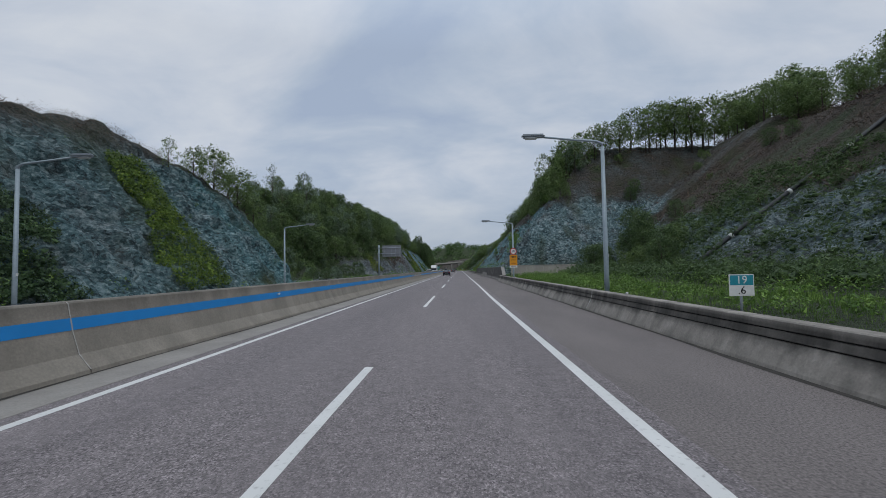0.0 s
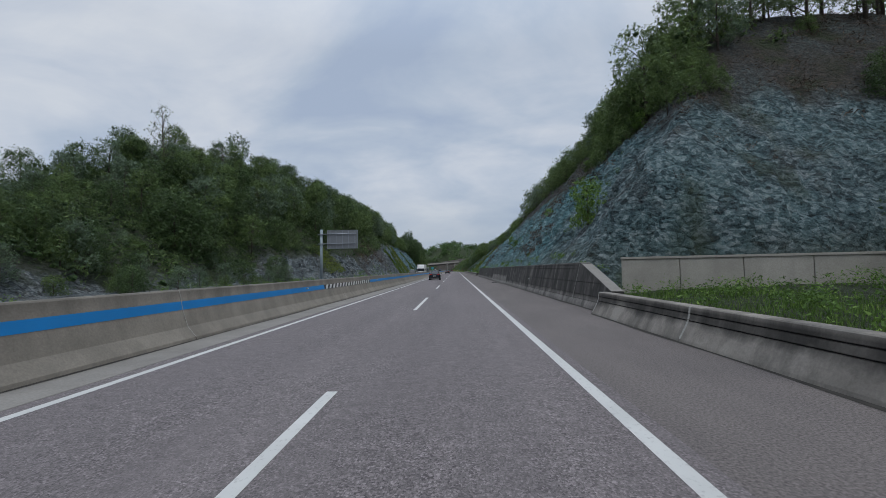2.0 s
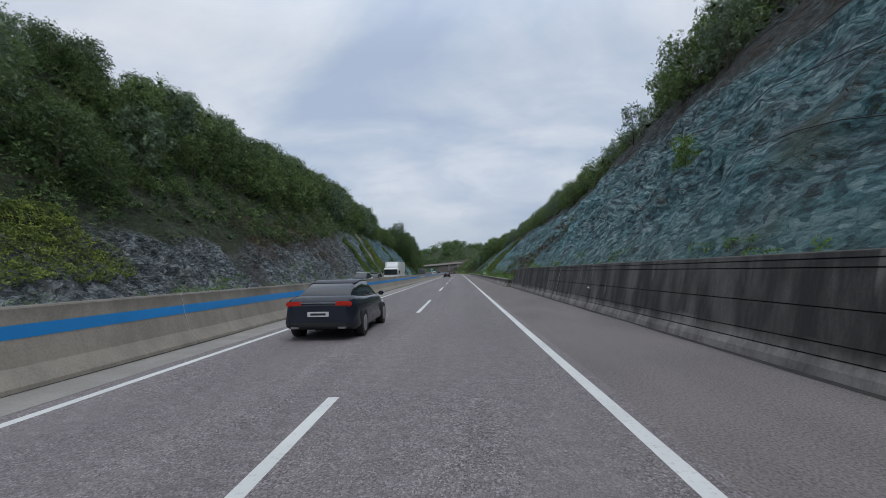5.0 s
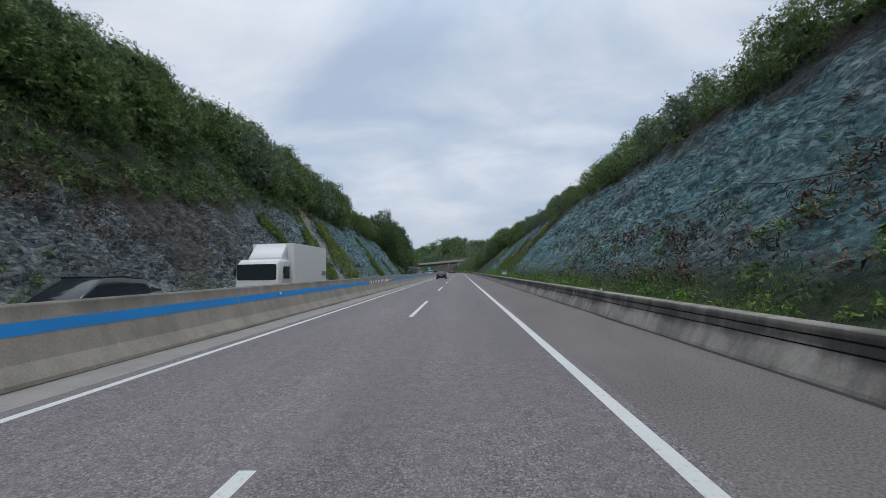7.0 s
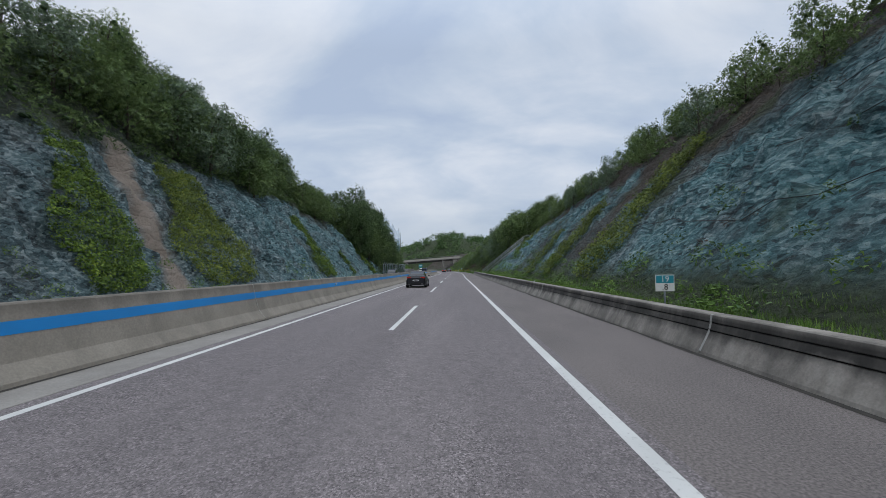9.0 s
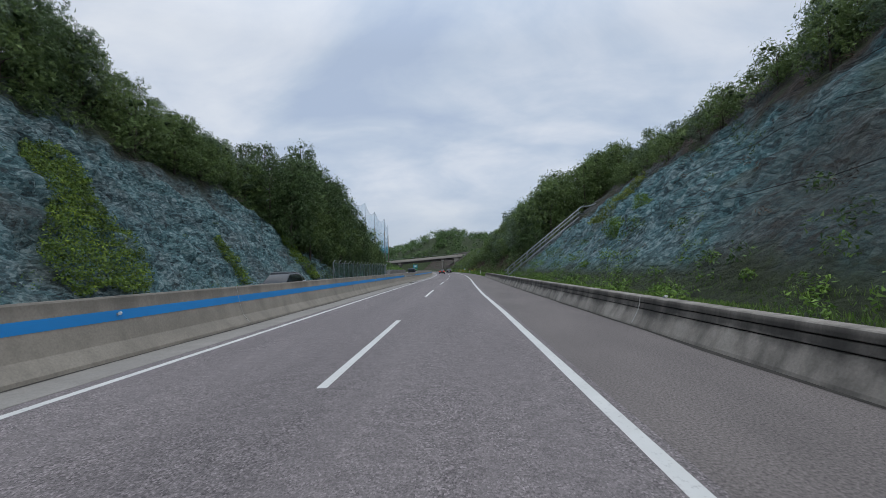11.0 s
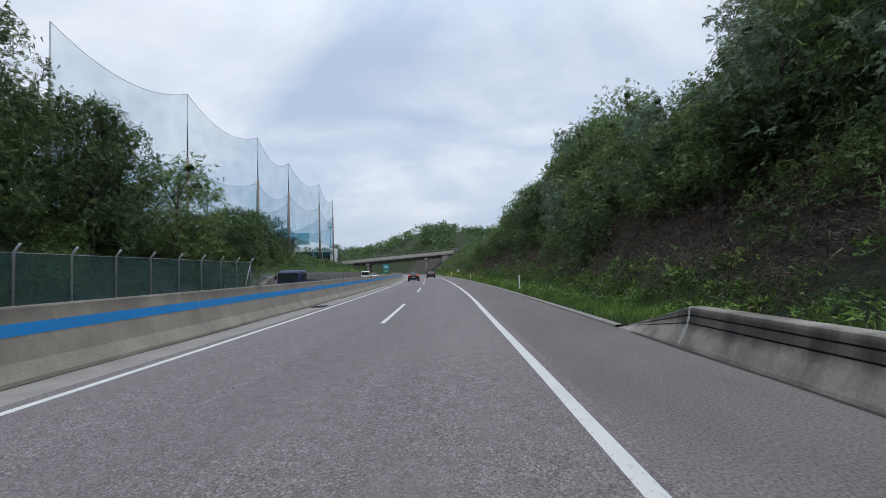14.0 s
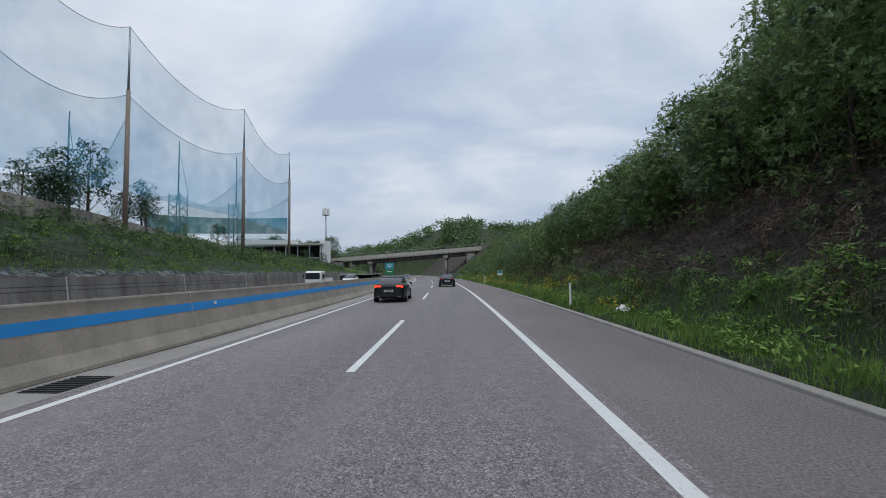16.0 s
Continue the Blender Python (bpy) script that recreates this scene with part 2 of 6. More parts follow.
def hillside_mat():
    """Cut rock, with rockfall netting, soil and green growth laid over it by the masks of the mesh."""
    m = Mat("hillside", 0.92)
    warp = m.noise(0.5, 4.0, 0.6, None, 1.0)
    strata = m.noise(4.2, 9.0, 0.72, m.scaled(1.0, 0.7, 1.4), 0.25)
    fine = m.noise(8.0, 7.0, 0.78)
    bent = m.node("ShaderNodeMixRGB", Fac=0.30, Color1=m.scaled(1.3, 0.9, 1.5), Color2=m.node("ShaderNodeTexNoise", Scale=1.4, Detail=4.0, Vector=m.pos).outputs["Color"]).outputs[0]
    crack = m.node("ShaderNodeTexVoronoi", Scale=1.1, Vector=bent)
    crack.feature = "DISTANCE_TO_EDGE"

    def facets(scale):
        """A tone of its own for each broken face of the rock."""
        return m.node("ShaderNodeSeparateXYZ", Vector=m.node("ShaderNodeTexVoronoi", Scale=scale, Vector=bent).outputs["Color"]).outputs[0]

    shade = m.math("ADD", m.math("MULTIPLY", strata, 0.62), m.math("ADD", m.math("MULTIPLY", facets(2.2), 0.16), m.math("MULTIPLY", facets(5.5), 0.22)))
    # the ramp's pale end paints highlights on the rock's facets
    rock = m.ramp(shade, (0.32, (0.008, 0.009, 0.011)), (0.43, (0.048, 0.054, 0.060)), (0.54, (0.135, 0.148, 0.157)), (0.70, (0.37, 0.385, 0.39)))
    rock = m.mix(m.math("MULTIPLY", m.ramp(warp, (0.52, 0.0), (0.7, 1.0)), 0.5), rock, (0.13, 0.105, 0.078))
    # crack lines go near black to paint the shade in crevices
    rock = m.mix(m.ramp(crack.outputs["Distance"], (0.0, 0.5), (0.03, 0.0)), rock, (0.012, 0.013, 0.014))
    # raised grain gets painted highlights, hollows get painted shade
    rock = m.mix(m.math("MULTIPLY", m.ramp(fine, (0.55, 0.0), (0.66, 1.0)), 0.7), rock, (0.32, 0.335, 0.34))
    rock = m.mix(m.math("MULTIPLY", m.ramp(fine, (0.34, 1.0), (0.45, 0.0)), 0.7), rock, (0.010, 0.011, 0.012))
    # netting: a teal plastic grid in front of the rock
    weave = m.noise(0.35, 4.0, 0.6)
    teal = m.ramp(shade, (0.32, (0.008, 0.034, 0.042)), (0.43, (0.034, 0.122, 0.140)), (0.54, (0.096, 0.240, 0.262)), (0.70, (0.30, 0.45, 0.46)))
    nett = m.mix(m.ramp(weave, (0.34, 0.50), (0.54, 1.0)), rock, teal)
    c = m.mix(m.attr("net"), rock, nett)
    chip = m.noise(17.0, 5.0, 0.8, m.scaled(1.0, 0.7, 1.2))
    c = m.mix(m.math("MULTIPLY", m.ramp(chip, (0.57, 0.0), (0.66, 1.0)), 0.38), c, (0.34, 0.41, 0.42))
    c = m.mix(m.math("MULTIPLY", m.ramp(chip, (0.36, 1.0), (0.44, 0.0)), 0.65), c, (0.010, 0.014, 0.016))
    # dry grass and soil
    straw = m.noise(5.0, 7.0, 0.78, m.scaled(1.0, 1.0, 0.5))
    soil = m.ramp(straw, (0.34, (0.010, 0.008, 0.006)), (0.51, (0.046, 0.033, 0.024)), (0.68, (0.13, 0.095, 0.066)))
    c = m.mix(m.attr("soil"), c, soil)
    grn = m.ramp(m.noise(4.0, 6.0, 0.7), (0.3, (0.012, 0.020, 0.008)), (0.55, (0.036, 0.054, 0.017)), (0.78, (0.078, 0.105, 0.034)))
    c = m.mix(m.attr("green"), c, grn)
    c = m.mix(m.attr("bare"), c, m.mix(m.ramp(fine, (0.35, 0.0), (0.7, 1.0)), (0.26, 0.21, 0.17), (0.38, 0.32, 0.27)))
    m.color(c)
    m.bump(m.math("ADD", m.math("MULTIPLY", strata, 2.0), m.math("ADD", fine, m.math("MULTIPLY", m.ramp(crack.outputs["Distance"], (0.0, 0.0), (0.12, 1.0)), 0.8))), 0.9, 0.22)
    return m.m


ASPHALT, SHOULDER = asphalt(), shoulder_mat()
MEDIAN = concrete("median_concrete", 0.285, 0.15, 0.45, (0.95, 1.3), (1.0, 0.90, 0.76))
BARRIER = concrete("barrier_concrete", 0.34, 0.05, 0.55, (0.28, 0.46), (1.0, 0.91, 0.80), (0.66, 0.76))
DARKWALL = concrete("stained_wall_concrete", 0.28, 0.036, 0.7, (0.26, 0.50), (1.0, 0.92, 0.84), None, 0.4)
WASHEDWALL = concrete("washed_wall_concrete", 0.32, 0.040, 0.45, (0.72, 1.02), (1.0, 0.93, 0.85), None, 0.3)
OLDWALL = concrete("old_wall_concrete", 0.17, 0.055, 0.7, None, (1.0, 0.95, 0.88), None, 0.3)
PALEWALL = concrete("pale_wall_concrete", 0.42, 0.26, 0.35, None, (1.0, 0.93, 0.82))
GUTTER = concrete("gutter_concrete", 0.28, 0.17, 0.3, None, (1.0, 0.94, 0.86))
# near-black colour that paints the shade in grooves and open bays
GROOVE = plain("groove_shadow_dirt", (0.02, 0.02, 0.019), 0.95)
CAULK = plain("joint_caulk", (0.40, 0.39, 0.36), 0.8, 0, 0.3)
WHITE_LINE = paint("road_paint", (0.62, 0.62, 0.60), 0.6, 0.65)
BLUE = paint("blue_paint", (0.006, 0.22, 0.58), 0.5, 0.2, (0.05, 0.15, 0.3))
BLACK = plain("black_paint", (0.02, 0.02, 0.02), 0.6)
WHITE = plain("white_paint", (0.72, 0.72, 0.70), 0.5, 0, 0.15)
GALV = plain("galvanised_steel", (0.33, 0.36, 0.39), 0.45, 0.55, 0.25)
PALE_STEEL = plain("painted_pole_steel", (0.30, 0.36, 0.40), 0.5, 0.2, 0.15)
RUST = plain("weathered_steel_pole", (0.28, 0.22, 0.18), 0.75, 0.2, 0.4)
TEAL_STEEL = plain("teal_lattice_steel", (0.05, 0.16, 0.18), 0.6, 0.2, 0.3)
GREYBOARD = plain("aluminium_sign_back", (0.24, 0.25, 0.27), 0.5, 0.3, 0.15)
LENS = plain("lamp_lens", (0.62, 0.63, 0.62), 0.25)
RED = plain("red_sign_paint", (0.55, 0.02, 0.02), 0.45)
YELLOW = plain("orange_sign_paint", (0.80, 0.33, 0.01), 0.45, 0, 0.08)
TEAL = plain("teal_sign_paint", (0.02, 0.25, 0.32), 0.45)
DARKRED = plain("dark_red_lettering", (0.45, 0.09, 0.01), 0.5)
PIPE = plain("black_corrugated_plastic", (0.025, 0.028, 0.032), 0.5, 0, 0.3)
CABLE = plain("steel_cable", (0.03, 0.035, 0.035), 0.6, 0.3)
BARK = plain("bark", (0.075, 0.06, 0.048), 0.95, 0, 0.5, 6.0)
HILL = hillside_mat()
LEAF_A = foliage("leaves_mid_green", (0.022, 0.052, 0.016), (0.066, 0.132, 0.038), (0.150, 0.235, 0.080), 0.14)
LEAF_B = foliage("leaves_dark_green", (0.012, 0.030, 0.012), (0.032, 0.069, 0.024), (0.076, 0.130, 0.052), 0.12)
LEAF_C = foliage("leaves_fresh_green", (0.044, 0.095, 0.018), (0.112, 0.212, 0.040), (0.220, 0.340, 0.082), 0.22)
LEAF_G = foliage("leaves_grey_green", (0.048, 0.081, 0.047), (0.095, 0.149, 0.086), (0.238, 0.297, 0.233), 0.14)
TREE_A = foliage("tree_leaves_mid_green", (0.036, 0.066, 0.020), (0.104, 0.168, 0.050), (0.235, 0.310, 0.125), 0.26, 15.0)
TREE_B = foliage("tree_leaves_dark_green", (0.020, 0.042, 0.016), (0.060, 0.106, 0.036), (0.150, 0.215, 0.088), 0.24, 15.0)
TREE_G = foliage("tree_leaves_grey_green", (0.055, 0.090, 0.050), (0.110, 0.170, 0.092), (0.260, 0.320, 0.245), 0.18, 16.0)
TREE_C = foliage("tree_leaves_fresh_green", (0.045, 0.095, 0.016), (0.120, 0.220, 0.038), (0.225, 0.345, 0.075), 0.2, 16.0)
# darker than the leaves around it, to paint the shade inside crowns
CORE = foliage("inner_foliage_shade", (0.018, 0.038, 0.012), (0.036, 0.070, 0.022), (0.064, 0.112, 0.036), 0.1)
VINE = foliage("vine_leaves", (0.026, 0.058, 0.009), (0.078, 0.142, 0.019), (0.190, 0.262, 0.042))
VINE_Y = foliage("yellowing_vine_leaves", (0.045, 0.072, 0.012), (0.125, 0.172, 0.026), (0.240, 0.290, 0.062))
GRASS = foliage("grass_blades", (0.050, 0.108, 0.019), (0.118, 0.222, 0.040), (0.240, 0.340, 0.098), 0.25)
DRYTWIG = foliage("dry_twigs", (0.032, 0.022, 0.016), (0.092, 0.066, 0.049), (0.180, 0.136, 0.103), 0.05)
FLOWER = foliage("yellow_petals", (0.45, 0.28, 0.01), (0.65, 0.42, 0.02), (0.75, 0.55, 0.05))
PINE = foliage("pine_needles", (0.012, 0.033, 0.018), (0.030, 0.063, 0.033), (0.068, 0.112, 0.053), 0.1)
NET_PALE = netting("pale_range_netting", (0.13, 0.45, 0.66), 0.25)
NET_TEAL = netting("teal_range_netting", (0.03, 0.24, 0.28), 0.26)
NET_DARK = netting("dark_green_netting", (0.01, 0.10, 0.09), 0.85)
FENCE_NET = netting("green_fence_mesh", (0.012, 0.055, 0.048), 0.66)
GLASS = glass_mat("dark_glass")
CAR_BLACK = plain("black_car_paint", (0.006, 0.007, 0.010), 0.3, 0, 0.05)
CAR_NAVY = plain("dark_navy_car_paint", (0.014, 0.018, 0.030), 0.2, 0, 0.05)
CAR_WHITE = plain("white_vehicle_paint", (0.68, 0.68, 0.67), 0.3, 0, 0.06)
CAR_BLUE = plain("blue_vehicle_paint", (0.02, 0.035, 0.10), 0.35, 0, 0.1)
CAR_SILVER = plain("grey_car_paint", (0.16, 0.17, 0.19), 0.3, 0.3, 0.06)
RUBBER = plain("rubber", (0.018, 0.018, 0.018), 0.85)
RIM = plain("alloy", (0.35, 0.35, 0.36), 0.35, 0.8)
TAIL = plain("tail_lamp_red", (0.50, 0.02, 0.01), 0.2)
PLATE = plain("plate_white", (0.65, 0.66, 0.66), 0.5)
BRAKE = Mat("brake_light", 0.3)
BRAKE.color((0.6, 0.04, 0.02))
BRAKE.b.inputs["Emission Color"].default_value = (1.0, 0.06, 0.02, 1)
BRAKE.b.inputs["Emission Strength"].default_value = 1.2
BRAKE = BRAKE.m

# ---- building helpers ----


def mesh(name, verts, faces, material, smooth=False):
    me = bpy.data.meshes.new(name)
    me.from_pydata([tuple(v) for v in verts], [], faces)
    me.materials.append(material)
    if smooth:
        me.shade_smooth()
    me.update()
    return me


def quads_mesh(name, verts, material, smooth=False):
    """A mesh of loose four-cornered faces from an (n, 4, 3) array."""
    n = len(verts)
    me = bpy.data.meshes.new(name)
    me.vertices.add(4 * n)
    me.loops.add(4 * n)
    me.polygons.add(n)
    me.vertices.foreach_set("co", np.asarray(verts, dtype=np.float32).ravel())
    me.loops.foreach_set("vertex_index", np.arange(4 * n, dtype=np.int32))
    me.polygons.foreach_set("loop_start", np.arange(0, 4 * n, 4, dtype=np.int32))
    me.update(calc_edges=True)
    me.materials.append(material)
    return me


def tris_mesh(name, verts, material):
    """A mesh of loose three-cornered faces from an (n, 3, 3) array."""
    n = len(verts)
    me = bpy.data.meshes.new(name)
    me.vertices.add(3 * n)
    me.loops.add(3 * n)
    me.polygons.add(n)
    me.vertices.foreach_set("co", np.asarray(verts, dtype=np.float32).ravel())
    me.loops.foreach_set("vertex_index", np.arange(3 * n, dtype=np.int32))
    me.polygons.foreach_set("loop_start", np.arange(0, 3 * n, 3, dtype=np.int32))
    me.update(calc_edges=True)
    me.materials.append(material)
    return me


def grid_mesh(name, pts, material, smooth=True):
    """A sheet from an (rows, cols, 3) array."""
    r, c = pts.shape[:2]
    i = np.arange(r * c).reshape(r, c)
    f = np.stack([i[:-1, :-1], i[:-1, 1:], i[1:, 1:], i[1:, :-1]], -1).reshape(-1, 4)
    me = bpy.data.meshes.new(name)
    me.vertices.add(r * c)
    me.loops.add(f.size)
    me.polygons.add(len(f))
    me.vertices.foreach_set("co", pts.astype(np.float32).ravel())
    me.loops.foreach_set("vertex_index", f.astype(np.int32).ravel())
    me.polygons.foreach_set("loop_start", np.arange(0, f.size, 4, dtype=np.int32))
    me.update(calc_edges=True)
    me.materials.append(material)
    if smooth:
        me.shade_smooth()
    return me


def root(name, m, label, category, group="", kind=""):
    ob = new(name)
    ob.matrix_world = m
    return tagged(ob, label, category, group, kind)


def part(name, bm, material, parent, label=""):
    """Links a bmesh, or a mesh made before, as one mesh object under a thing or part."""
    if isinstance(bm, bmesh.types.BMesh):
        me = bpy.data.meshes.new(name)
        bm.to_mesh(me)
        bm.free()
        me.materials.append(material)
    else:
        me = bm
    ob = new(name, me)
    ob.parent = parent
    return tagged(ob, label)


def box(sx, sy, sz, at=(0, 0, 0), bevel=0.0, turn=None, bm=None):
    """A box of that size with its middle at 'at', its edges rounded."""
    own = bmesh.new()
    bmesh.ops.create_cube(own, size=1.0)
    bmesh.ops.scale(own, vec=(sx, sy, sz), verts=own.verts)
    if bevel:
        bmesh.ops.bevel(own, geom=own.edges[:], offset=bevel, segments=2, affect="EDGES")
    if turn:
        bmesh.ops.transform(own, matrix=turn, verts=own.verts)
    bmesh.ops.translate(own, vec=at, verts=own.verts)
    if bm is None:
        return own
    tmp = bpy.data.meshes.new("tmp")
    own.to_mesh(tmp)
    own.free()
    bm.from_mesh(tmp)
    bpy.data.meshes.remove(tmp)
    return bm


def tube(points, radii, sides=8, bm=None, cap=True):
    """A tapered tube along points."""
    bm = bm or bmesh.new()
    pts = [Vector(p) for p in points]
    if isinstance(radii, (int, float)):
        radii = [radii] * len(pts)
    rings = []
    for i, (p, r) in enumerate(zip(pts, radii)):
        d = (pts[min(i + 1, len(pts) - 1)] - pts[max(i - 1, 0)]).normalized()
        a = d.orthogonal().normalized() if abs(d.z) < 0.95 else Vector((1, 0, 0)).cross(d).normalized()
        if abs(d.z) < 0.95:
            a = d.cross(Vector((0, 0, 1))).normalized()
        b = d.cross(a)
        rings.append([bm.verts.new(p + r * (math.cos(k) * a + math.sin(k) * b)) for k in (2 * math.pi * j / sides for j in range(sides))])
    for u, v in zip(rings, rings[1:]):
        for j in range(sides):
            f = bm.faces.new((u[j], u[(j + 1) % sides], v[(j + 1) % sides], v[j]))
            f.smooth = True
    if cap:
        bm.faces.new(rings[0][::-1])
        bm.faces.new(rings[-1])
    return bm


def words(name, text, size, m, material, parent, thick=0.004, squeeze=1.0):
    """Lettering as a mesh, centred on the pose m, reading along its x axis."""
    cu = bpy.data.curves.new(name, "FONT")
    cu.body, cu.size, cu.extrude, cu.align_x, cu.align_y, cu.resolution_u = text, size, thick, "CENTER", "CENTER", 2
    tmp = new("tmp_text", cu)
    me = bpy.data.meshes.new_from_object(tmp.evaluated_get(bpy.context.evaluated_depsgraph_get()))
    bpy.data.objects.remove(tmp)
    me.transform(Matrix.Diagonal((squeeze, 1, 1, 1)))
    me.materials.clear()
    me.materials.append(material)
    ob = new(name, me)
    ob.parent, ob.matrix_local = parent, m
    return ob


# ---- the line of the road ----


def smooth_step(a, b, v):
    k = np.clip((np.asarray(v, float) - a) / (b - a), 0, 1)
    return k * k * (3 - 2 * k)


def bend(y):
    """How far the road's middle line has moved sideways at y: straight, then a long left-hand curve."""
    y = np.asarray(y, float)
    return 0.36 * smooth_step(262, 312, y) - np.maximum(y - 308, 0) ** 2 / 2480.0


def along(y0, y1, step):
    n = max(2, int(math.ceil((y1 - y0) / step)) + 1)
    return np.linspace(y0, y1, n)


def swept(name, profile, ys, material, closed=False, caps=False):
    """A profile of (offset, z) swept along the road; profiles may be a function of y."""
    rows = []
    for y in ys:
        pr = profile(y) if callable(profile) else profile
        c = float(bend(y))
        rows.append([(c + o, y, z) for o, z in pr])
    n = len(rows[0])
    verts = [v for r in rows for v in r]
    faces = []
    for i in range(len(rows) - 1):
        for j in range(n if closed else n - 1):
            a, b = i * n + j, i * n + (j + 1) % n
            faces.append((a, b, b + n, a + n))
    if caps:
        faces.append(tuple(range(n)))
        faces.append(tuple(range((len(rows) - 1) * n, len(rows) * n))[::-1])
    return mesh(name, verts, faces, material)

# ---- the lie of the land ----
LY = [-80, 0, 25, 34, 43, 50, 56, 63, 75, 95, 105, 112, 127, 148, 165, 199, 240, 263, 285, 296, 310, 345, 360, 420, 465, 520, 900]
L_FOOT = [18, 18, 18, 18, 18, 18.4, 21.0, 24.5, 27, 25.5, 22.5, 21.5, 20.5, 19, 18.4, 18.4, 18.4, 18.4, 18.4, 18.2, 17.6, 17.0, 16.4, 16.4, 17, 20, 20]
L_SLOPE = [1.4, 1.4, 1.4, 1.4, 1.4, 1.4, 1.3, 1.0, 0.72, 0.72, 0.8, 0.9, 1.1, 1.3, 1.4, 1.45, 1.35, 1.25, 1.35, 1.2, 0.9, 0.62, 0.56, 0.42, 0.4, 0.4, 0.4]
L_CREST = [9, 11.5, 12.6, 14.2, 12.6, 10.0, 6.8, 3.4, 5.5, 13.5, 18, 21, 23, 22, 21, 20, 20, 20, 19, 16, 11, 6.2, 5.3, 2.9, 1.0, 0.8, 0.8]
L_ROCK = [9, 11.5, 12.6, 14.2, 12.8, 10.5, 7.0, 2.5, 0.5, 1.5, 4.0, 4.5, 4.5, 5.0, 6.5, 10.8, 13.2, 14.0, 11.5, 6.0, 0, 0, 0, 0, 0, 0, 0]
RY = [-80, 50, 58, 62, 70, 100, 120, 145, 160, 180, 240, 270, 290, 310, 335, 360, 420, 520, 900]
R_FOOT = [20, 20, 20, 8.1, 8.1, 8.1, 8.2, 8.4, 9.0, 9.2, 9.2, 9.2, 9.2, 9.0, 8.8, 8.6, 8.4, 8.4, 8.4]
R_SLOPE = [0.8, 0.8, 0.8, 1.22, 1.22, 1.22, 1.2, 1.15, 1.08, 1.05, 1.02, 0.92, 0.82, 0.9, 0.95, 0.9, 0.8, 0.8, 0.8]
R_CREST = [12, 18, 20, 21, 21, 20, 18, 15.5, 14.6, 14.4, 14.4, 14.4, 19.0, 14, 10, 9, 10, 12, 14]


def lump(x, y, s, seed):
    """A cheap smooth noise on arrays, about -1 to 1."""
    out = np.zeros(np.broadcast(x, y).shape)
    amp, tot = 1.0, 0.0
    for k in range(4):
        a = 2.399 * k + seed
        u, v = (x * math.cos(a) + y * math.sin(a)) * s, (-x * math.sin(a) + y * math.cos(a)) * s
        out += amp * np.sin(u + 1.7 * np.sin(0.63 * v + seed)) * np.cos(0.81 * v + 1.3 * np.sin(0.47 * u + 2.1 * seed))
        tot += amp
        amp, s = amp * 0.55, s * 2.03
    return out / tot


def left_base(o, y):
    """Ground height at o metres left of the road's middle line."""
    foot, slope, crest = (np.interp(y, LY, t) for t in (L_FOOT, L_SLOPE, L_CREST))
    z = slope * (o - foot)
    # the first rock mass ends in a slanting shoulder
    over = z - crest
    z = np.where(over > 0, crest + 0.12 * over, z)
    # the land falls away again behind the hill
    z = z - 0.45 * np.maximum(o - 50.0, 0.0)
    # round the crest
    z = z - 0.35 * np.exp(-(over / 1.2) ** 2)
    # behind the far wall the bank starts at the wall's top
    shelf = smooth_step(346, 352, y) * 1.5
    return np.maximum(z, 0.0) * (o > foot) + shelf * smooth_step(15.9, 16.3, o) + 0.25 * smooth_step(15.8, 17.5, o) * (1 - smooth_step(346, 352, y))


def right_base(o, y):
    foot, slope, crest = (np.interp(y, RY, t) for t in (R_FOOT, R_SLOPE, R_CREST))
    open_side = 0.8 * (o - 20.0)
    wall = smooth_step(59.0, 60.5, y) * (1 - smooth_step(141, 146, y))
    verge = 0.10 + 0.42 * (1 - smooth_step(308, 318, y)) + 1.25 * wall
    side = slope * (o - foot) + 0.1
    face = 1.2 * (y - 58.4)
    z = np.where(y < 58, open_side, np.maximum(np.minimum(side, face), open_side * (y < 110)))
    over = z - crest
    z = np.where(over > 0, crest + 0.15 * over, z)
    z = z - 0.35 * np.exp(-(over / 1.2) ** 2)
    built = smooth_step(54.5, 54.9, y) * (1 - smooth_step(144.7, 145.1, y))
    back = smooth_step(6.6, 6.95, o) * (1 - built) + smooth_step(7.45, 7.75, o) * built
    verge = -0.06 + (verge + 0.06) * back
    return verge + np.maximum(z, 0.0) + 0.05 * np.clip(o - 7.5, 0, 8) * (y < 58)


